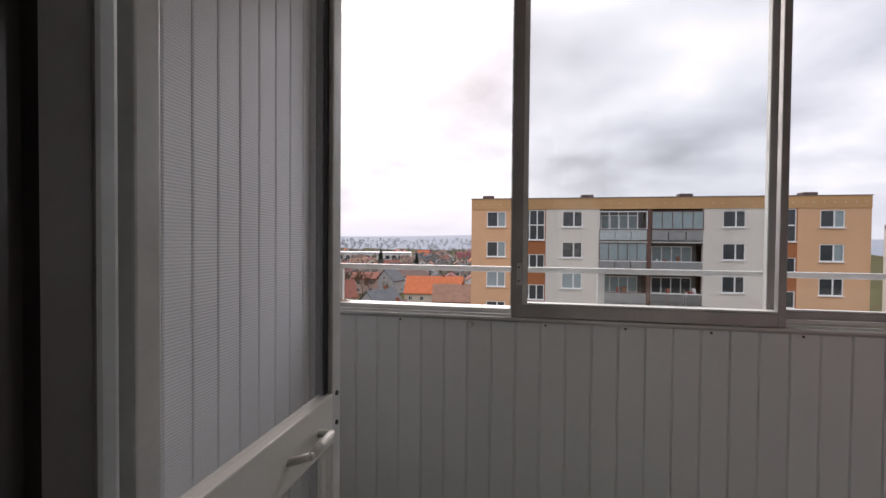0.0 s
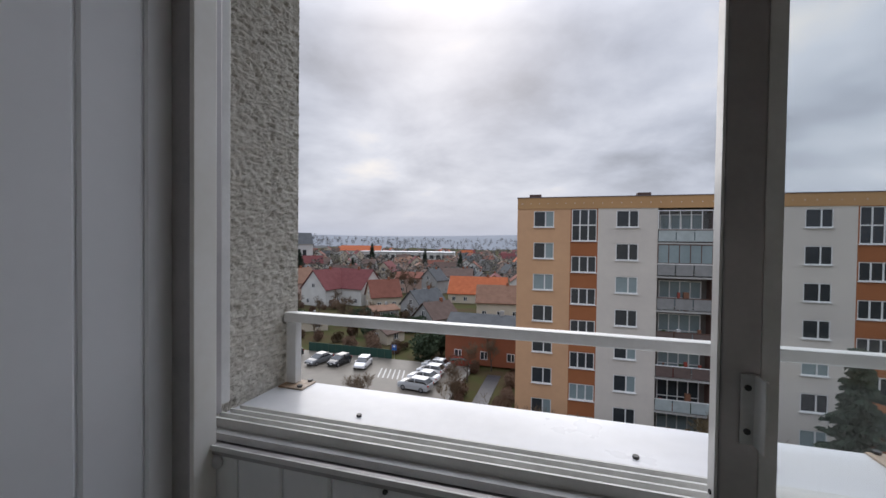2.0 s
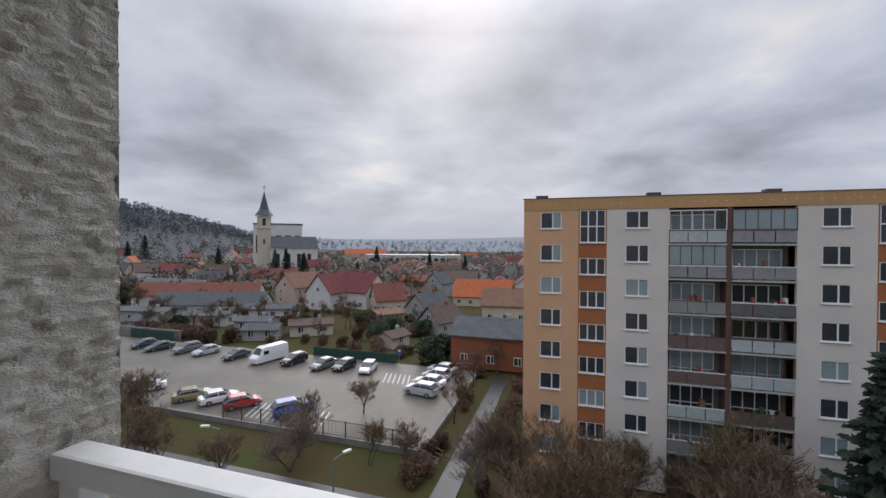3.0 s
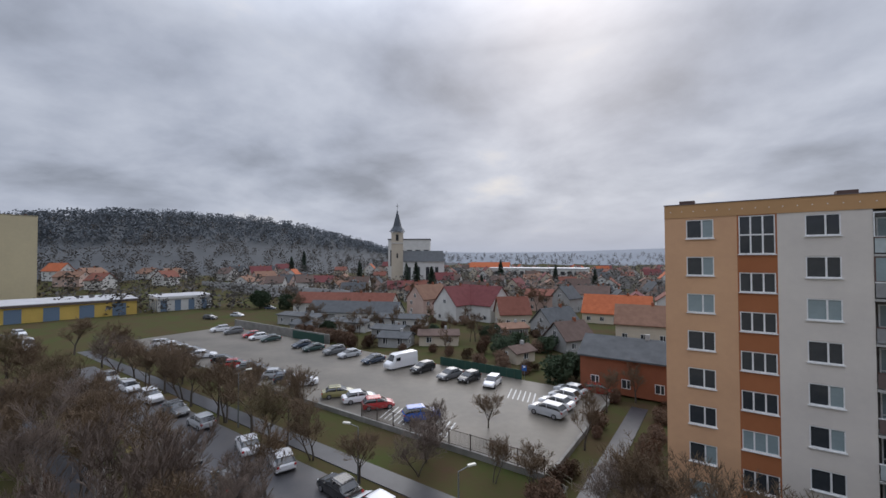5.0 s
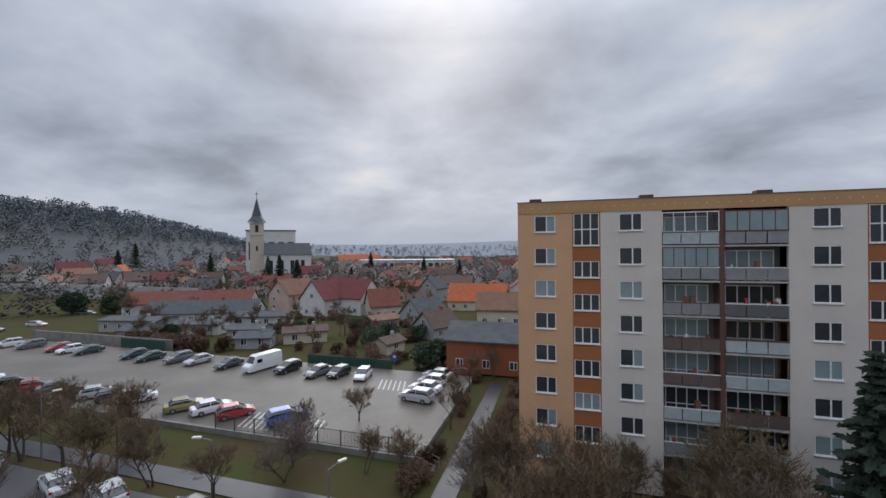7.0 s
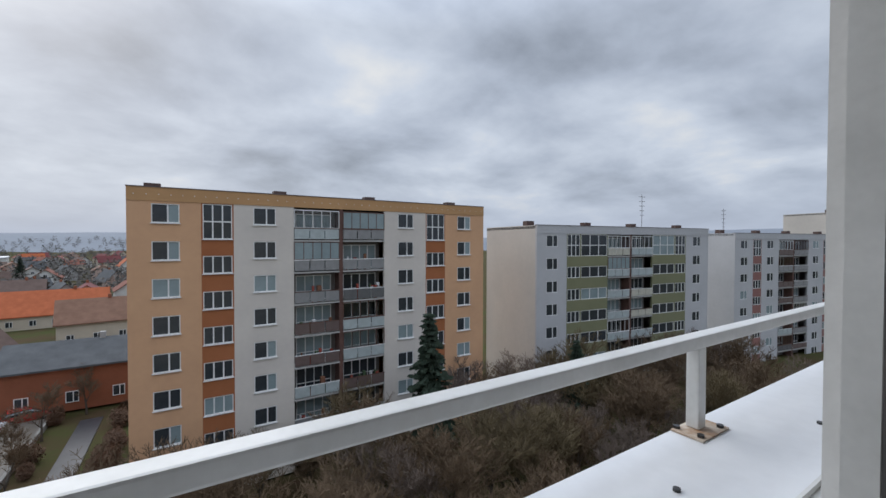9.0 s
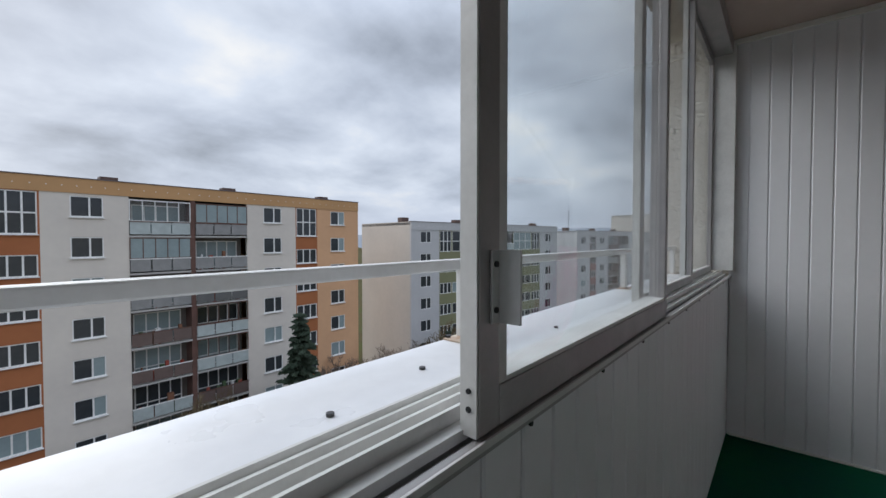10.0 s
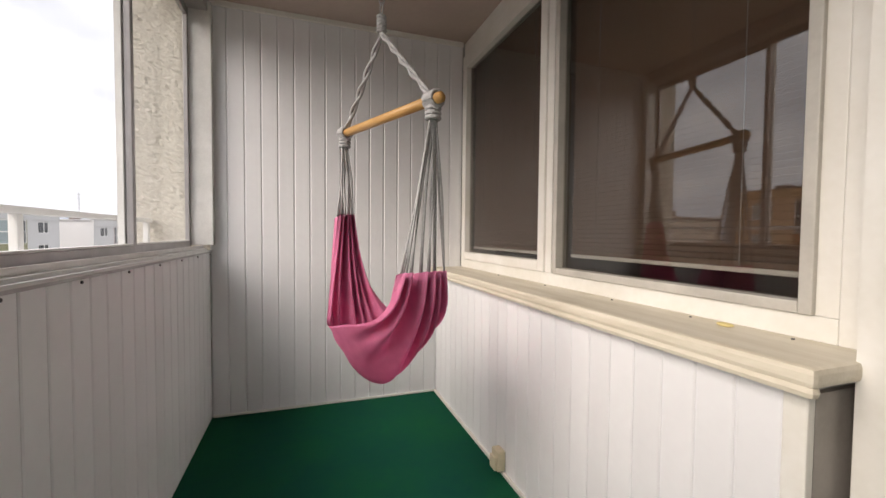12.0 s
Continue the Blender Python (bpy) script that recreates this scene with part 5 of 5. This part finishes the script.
scatter([bush("dry brown winter hedge bush", 92, brown_bush, "dry_bush", 1800), bush("dry brown winter shrub", 93, brown_bush, "dry_bush", 1800)],
        [(rt.uniform(-92, -24), rt.uniform(65, 104), rt.uniform(0.5, 1.1), rt.uniform(0, 360)) for _ in range(60)]
        + [(-88 + 3.2 * i, 65 + rt.uniform(-1, 1), 1.1, 40 * i) for i in range(8)]
        + [(rt.choice((-11.9, -6.2)) + rt.uniform(-0.6, 0.6), rt.uniform(30, 62), rt.uniform(0.4, 0.75), rt.uniform(0, 360)) for _ in range(26)]
        + [(rt.uniform(-70, -28), rt.uniform(5, 10), rt.uniform(0.5, 0.9), 0) for _ in range(10)])


# far woods and town trees as one leafy mass each
def woods(name, label, n, place, size, m, seed):
    r = random.Random(seed)
    s = Soup()
    for _ in range(n):
        x, y = place(r)
        z = ground_height(x, y)
        h = size * r.uniform(0.6, 1.3)
        for _ in range(44):
            c = Vector((x + r.gauss(0, h * 0.2), y + r.gauss(0, h * 0.2), z + h * r.uniform(0.05, 1.0)))
            d = Vector((r.uniform(-1, 1), r.uniform(-1, 1), r.uniform(-0.3, 1))).normalized()
            s.leaf(c, d, h * r.uniform(0.07, 0.19))
    ob = new(name, s.mesh(name, m))
    tagged(ob, label, "woods", kind="stuff")


# blue-grey base colour stands in for the haze over the hill
FARW = mat("winter_woods_haze_tint", (0.125, 0.138, 0.15), (0.165, 0.178, 0.19), 1.0, 0.02, spec=0.05)
woods("hill_woods", "bare hillside woods with haze tinted into their colour", 3800, lambda r: (r.uniform(-900, -430), r.uniform(-60, 640)), 11, FARW, 3)
woods("town_trees", "bare trees and hedges between the houses", 2600, lambda r: (lambda a, d: (-d * math.sin(a), d * math.cos(a)))(radians(r.uniform(-6, 80)), r.uniform(175, 900)), 7, mat("grey_brown_twigs", (0.085, 0.075, 0.065), (0.12, 0.11, 0.10), 1.0, 0.05), 4)

# ---- cars ----
TYRE = mat("car_tyre", (0.02, 0.02, 0.02), None, 0.9)
RIM = mat("car_rim", (0.4, 0.4, 0.42), None, 0.3, metal=0.8)
CGL = mat("car_glass", (0.015, 0.018, 0.02), None, 0.05, 1, coat=1.0)
LAMP = mat("car_headlight", (0.7, 0.7, 0.7), None, 0.1)
TAIL = mat("car_taillight", (0.35, 0.01, 0.01), None, 0.2)


def loft(sections, material, name, parent):
    """Cross-sections (x, half width low, half width high, z low, z high) joined along x."""
    bm = bmesh.new()
    rings = []
    for x, wl, wh, zl, zh in sections:
        zm = zl + (zh - zl) * 0.55
        wm = max(wl, wh)
        rings.append([bm.verts.new(p) for p in ((x, -wl, zl), (x, -wm, zm), (x, -wh * 0.93, zh - 0.03), (x, -wh * 0.78, zh), (x, wh * 0.78, zh), (x, wh * 0.93, zh - 0.03), (x, wm, zm), (x, wl, zl))])
    for a, b in zip(rings, rings[1:]):
        for i in range(8):
            bm.faces.new((a[i], a[(i + 1) % 8], b[(i + 1) % 8], b[i]))
    bm.faces.new(rings[0][::-1]), bm.faces.new(rings[-1])
    bmesh.ops.recalc_face_normals(bm, faces=bm.faces)
    return part(name, bm, material, parent, smooth=False)


def car(kind, paint, label):
    c = empty("van" if kind == "van" else "car", label, "van" if kind == "van" else "car", "parked cars")
    if kind == "van":
        loft([(-2.9, 0.9, 0.85, 0.35, 2.4), (-2.8, 0.97, 0.92, 0.3, 2.5), (1.2, 0.97, 0.92, 0.3, 2.5), (1.7, 0.97, 0.85, 0.3, 2.35), (2.25, 0.97, 0.88, 0.3, 1.45), (2.9, 0.9, 0.8, 0.3, 1.1), (3.0, 0.8, 0.7, 0.4, 0.9)], paint, "body", c)
        loft([(1.72, 0.80, 0.77, 1.5, 2.32), (2.27, 0.84, 0.82, 1.40, 1.5)], CGL, "windscreen", c)
        for s in (-1, 1):
            boxes("side_window", CGL, c, (0.75, 1.6, s * 0.965, s * 0.985, 1.4, 1.95))
        ax, wr, hl = (-1.9, 1.95), 0.34, (2.9, 0.75, 0.85)
    else:
        hatch = kind == "hatch"
        suv = 0.15 if kind == "suv" else 0
        L2 = 1.95 if hatch else 2.2
        loft([(-L2, 0.72, 0.70, 0.42, 0.80 + suv), (-L2 + 0.12, 0.84, 0.82, 0.28, 0.95 + suv), (-1.2, 0.88, 0.86, 0.25, 0.98 + suv), (0.9, 0.88, 0.86, 0.25, 0.96 + suv), (L2 - 0.45, 0.86, 0.80, 0.25, 0.82 + suv), (L2 - 0.1, 0.8, 0.72, 0.28, 0.68 + suv), (L2, 0.66, 0.6, 0.36, 0.6 + suv)], paint, "body", c)
        xb = -L2 + (0.1 if hatch or suv else 0.55)
        loft([(xb, 0.80, 0.76, 0.9 + suv, 0.98 + suv), (xb + 0.45, 0.78, 0.66, 0.9 + suv, 1.40 + suv), (0.15, 0.78, 0.66, 0.9 + suv, 1.42 + suv), (1.05, 0.82, 0.78, 0.9 + suv, 0.98 + suv)], CGL, "glass_house", c)
        loft([(xb + 0.38, 0.69, 0.67, 1.385 + suv, 1.43 + suv), (xb + 0.6, 0.69, 0.68, 1.39 + suv, 1.46 + suv), (0.05, 0.69, 0.68, 1.39 + suv, 1.47 + suv), (0.3, 0.69, 0.66, 1.36 + suv, 1.42 + suv)], paint, "roof", c)
        for s in (-1, 1):
            boxes("door_pillar", paint, c, (-0.35, -0.25, s * 0.73, s * 0.80, 0.95 + suv, 1.38 + suv))
            boxes("mirror", paint, c, (0.62, 0.74, s * 0.86, s * 1.0, 0.92 + suv, 1.04 + suv), bevel=0.02)
        ax, wr, hl = (-1.25, 1.3), 0.31, (L2 - 0.14, 0.58, 0.56 + suv)
        for s in (-1, 1):
            boxes("tail_light", TAIL, c, (-L2 - 0.01, -L2 + 0.14, s * 0.62, s * 0.83, 0.66 + suv, 0.84 + suv), bevel=0.02)
    for s in (-1, 1):
        boxes("headlight", LAMP, c, (hl[0] - 0.1, hl[0] + 0.08, s * (hl[1] - 0.12), s * (hl[1] + 0.14), hl[2] - 0.02, hl[2] + 0.12), bevel=0.03)
        for x in ax:
            bm = bmesh.new()
            cyl_bm(bm, (x, s * 0.70, wr), (x, s * 0.90, wr), wr, n=18)
            w = part("wheel", bm, TYRE, c)
            bm = bmesh.new()
            cyl_bm(bm, (x, s * 0.89, wr), (x, s * 0.91, wr), wr * 0.62, n=12)
            part("rim", bm, RIM, w)
    boxes("number_plate", FRW, c, (hl[0] + 0.12 if kind == "van" else L2 - 0.01, (hl[0] + 0.14) if kind == "van" else L2 + 0.012, -0.26, 0.26, 0.42, 0.53))
    return c


PAINT = {n: mat("car_paint_" + n, v, tuple(0.95 * q for q in v), 0.25, 0.5, coat=0.8) for n, v in dict(
    white=(0.72, 0.72, 0.73), black=(0.015, 0.016, 0.018), grey=(0.13, 0.135, 0.14), silver=(0.42, 0.43, 0.44), red=(0.36, 0.02, 0.02),
    blue=(0.02, 0.09, 0.36), green=(0.02, 0.05, 0.045), olive=(0.22, 0.20, 0.08), navy=(0.02, 0.035, 0.06)).items()}
CARP = {}


def park(kind, colour, x, y, rz, z):
    key = (kind, colour)
    if key not in CARP:
        c = car(kind, PAINT[colour], "parked %s %s on wet ground" % (colour, {"hatch": "hatchback", "sedan": "saloon car", "suv": "estate car", "van": "delivery van"}[kind]))
        c.matrix_basis = pose(x, y, z, 0, 0, rz)
        c.scale = (1.07, 1.07, 1.07)
        CARP[key] = c
    else:
        copy_thing(CARP[key], pose(x, y, z, 0, 0, rz))


BACK = (("suv", "white", -112), ("suv", "grey", -106), ("hatch", "red", -97.5), ("hatch", "white", -93.5), ("sedan", "green", -89), ("hatch", "navy", -77), ("sedan", "green", -72.3), ("suv", "grey", -66.2),
        ("sedan", "silver", -61.6), ("sedan", "navy", -54.5), ("van", "white", -48), ("suv", "black", -43), ("sedan", "grey", -37), ("hatch", "black", -33.6), ("hatch", "white", -29.4))
for i, (k, col, x) in enumerate(BACK):
    park(k, col, x, 56.0 + (0.3 if i % 3 else -0.2), (-100 if i % 2 else -104) if x < -30 else -82, LOTZ)
FRONT = (("sedan", "white", -85.4), ("hatch", "black", -78), ("hatch", "red", -73), ("sedan", "grey", -69), ("hatch", "grey", -65.5), ("sedan", "silver", -61), ("hatch", "navy", -57.5), ("suv", "white", -54),
         ("sedan", "olive", -45.3), ("sedan", "white", -41.4), ("hatch", "red", -37.5), ("suv", "blue", -30.5), ("hatch", "white", -95), ("sedan", "silver", -99), ("suv", "white", -104), ("hatch", "grey", -90))
for i, (k, col, x) in enumerate(FRONT):
    park(k, col, x, 39.6 + (0.2 if i % 2 else -0.1), 52 if i % 3 else 58, LOTZ)
for k, col, y in (("suv", "silver", 49.8), ("sedan", "white", 53.2), ("hatch", "white", 56.4), ("sedan", "silver", 59.2)):
    park(k, col, -18.2, y, 172, LOTZ)
park("hatch", "red", -15.3, 63.2, 20, GROUND + 0.02)
for k, col, x, y, rz in (("sedan", "white", -41.5, 23.9, 160), ("hatch", "white", -35.6, 24.0, 160), ("suv", "grey", -36, 19.0, 170), ("sedan", "black", -27.2, 24.0, 172), ("hatch", "white", -22.8, 23.9, 175),
                         ("sedan", "black", -44, 18.7, 0), ("hatch", "silver", -52, 24, 178), ("sedan", "grey", -59, 24, 0), ("suv", "white", -67, 24, 0), ("hatch", "white", -75, 24, 0), ("sedan", "silver", -84, 24, 0),
                         ("suv", "black", -139, 66, 20), ("sedan", "silver", -138, 74.5, 20), ("sedan", "navy", -146, 92, 20), ("suv", "white", -152, 24, 10), ("hatch", "black", -146, 21, 10), ("van", "white", -128, 21.3, 5)):
    park(k, col, x, y, rz, GROUND + 0.07)

# ---- fence, retaining wall, lamps ----
structure("retaining_wall", CONC, (-118, -13.0, 35.9, 36.19, GROUND - 0.6, LOTZ + 0.12), (-13.19, -12.9, 36.2, 61.5, GROUND - 0.6, LOTZ + 0.1), label="stained concrete retaining wall of the lot", category="wall")


def fence(x0, x1, y, z, h, step):
    f = empty("steel_fence", "rusty dark steel bar fence on the retaining wall", "fence")
    m = mat("rusty_dark_steel", (0.06, 0.05, 0.045), (0.12, 0.085, 0.07), 0.8, 4)
    bm = bmesh.new()
    box_bm(bm, 0, 0.025, -0.0125, 0.0125, 0.12, h - 0.04)
    bar = mesh_of("bar", bm, m)
    bm = bmesh.new()
    box_bm(bm, -0.05, 0.05, -0.05, 0.05, 0, h + 0.06)
    post = mesh_of("post", bm, m)
    n = int((x1 - x0) / step)
    for i in range(n):
        piece("bar", bar, f, (x0 + step * i, y, z))
    k = int((x1 - x0) / 2.4)
    for i in range(k + 1):
        piece("post", post, f, (x0 + (x1 - x0) * i / k, y, z))
    for zz in (0.1, h - 0.05):
        boxes("rail", m, f, (x0, x1, y - 0.02, y + 0.02, z + zz, z + zz + 0.05))


fence(-37.0, -13.4, 36.05, LOTZ + 0.12, 1.6, 0.16)
st = empty("outdoor_steps", "narrow steel-railed steps beside the parking lot", "stairs")
for i in range(6):
    boxes("step", CONC, st, (-12.9 + 0.32 * i, -12.55 + 0.32 * i, 34.6, 36.2, GROUND - 0.4, LOTZ + 0.1 - 0.13 * i))
for yy in (34.65, 36.1):
    for zz in (0.5, 0.95):
        bm = bmesh.new()
        cyl_bm(bm, (-12.9, yy, LOTZ + 0.1 + zz), (-10.9, yy, GROUND + zz - 0.1), 0.03, n=6)
        part("handrail", bm, mat("yellow_grey_steel", (0.32, 0.29, 0.2), None, 0.6), st)
    for xx in (-12.85, -11.9, -10.95):
        zb = LOTZ + 0.1 + (xx + 12.9) * -0.33
        bm = bmesh.new()
        cyl_bm(bm, (xx, yy, zb - 0.3), (xx, yy, zb + 0.97), 0.03, n=6)
        part("post", bm, mat("yellow_grey_steel", (0.32, 0.29, 0.2), None, 0.6), st)
gf = empty("green_fence", "dark green sheet fence behind the parking lot", "fence")
for i in range(12):
    boxes("panel", mat("dark_green_sheet", (0.015, 0.06, 0.045), None, 0.6), gf, (-43 + 1.35 * i, -41.7 + 1.35 * i, 61.6, 61.66, LOTZ - 0.6, LOTZ + 1.5))
for i in range(8):
    boxes("panel", mat("dark_green_sheet", (0.015, 0.06, 0.045), None, 0.6), gf, (-88 + 1.5 * i, -86.55 + 1.5 * i, 61.6, 61.66, LOTZ - 0.6, LOTZ + 1.9))
structure("yard_wall", CONC, (-118, -76, 63.0, 63.3, GROUND - 0.3, GROUND + 2.3), label="old concrete yard wall behind the lot", category="wall")
sg = empty("parking_sign", "blue and white parking sign on a post", "sign")
bm = bmesh.new()
cyl_bm(bm, (-26.5, 61.9, GROUND), (-26.5, 61.9, LOTZ + 2.4), 0.04, n=8)
part("post", bm, RIM, sg)
boxes("plate", mat("blue_sign", (0.02, 0.12, 0.42), None, 0.4), sg, (-26.9, -26.1, 61.82, 61.85, LOTZ + 1.4, LOTZ + 2.3))
boxes("field", FRW, sg, (-26.7, -26.3, 61.81, 61.818, LOTZ + 1.9, LOTZ + 2.2))


def street_lamp(x, y, h, rz):
    s = empty("street_lamp", "grey steel street lamp with white head", "street lamp", "street lamps", loc=(x, y, GROUND), rz=radians(rz))
    bm = bmesh.new()
    cyl_bm(bm, (0, 0, 0), (0, 0, h), 0.09, 0.05, 10)
    part("pole", bm, mat("lamp_steel", (0.22, 0.23, 0.23), None, 0.5, metal=0.4), s)
    bm = bmesh.new()
    cyl_bm(bm, (0, 0, h), (0.9, 0, h + 0.25), 0.04, 0.03, 8)
    part("arm", bm, mat("lamp_steel", (0.22, 0.23, 0.23), None, 0.5, metal=0.4), s)
    boxes("head", mat("lamp_head", (0.7, 0.68, 0.6), None, 0.4), s, (0.8, 1.5, -0.13, 0.13, h + 0.2, h + 0.36), bevel=0.05)


street_lamp(-16.4, 26.2, 4.2, 60)
street_lamp(-48, 26.4, 6.5, 70)
street_lamp(-56.0, 16.2, 6.5, 70)
street_lamp(-27.2, 26.2, 5.0, 200)
bin_ = empty("recycling_bin", "yellow-lidded dark recycling container beside the street", "bin", loc=(-48.3, 16.0, GROUND))
boxes("body", mat("bin_dark", (0.03, 0.035, 0.03), None, 0.5), bin_, (-0.7, 0.7, -0.6, 0.6, 0.05, 1.2), bevel=0.05)
boxes("lid", mat("bin_yellow", (0.5, 0.42, 0.03), None, 0.4), bin_, (-0.72, 0.72, -0.62, 0.62, 1.205, 1.4), bevel=0.06)


def antenna(x, y, z, h):
    a = empty("roof_antenna", "thin rooftop aerial mast", "antenna", loc=(x, y, z))
    bm = bmesh.new()
    cyl_bm(bm, (0, 0, -0.2), (0, 0, h), 0.05, n=6)
    part("mast", bm, RIM, a)
    for i in range(5):
        bm = bmesh.new()
        cyl_bm(bm, (-0.8 + 0.08 * i, 0, h - 0.35 - 0.7 * i), (0.8 - 0.08 * i, 0, h - 0.3 - 0.7 * i), 0.045, n=5)
        part("element", bm, RIM, a)


antenna(58.6, 35.5, 3.3, 5.4)
antenna(79, 33, 2.8, 4.5)
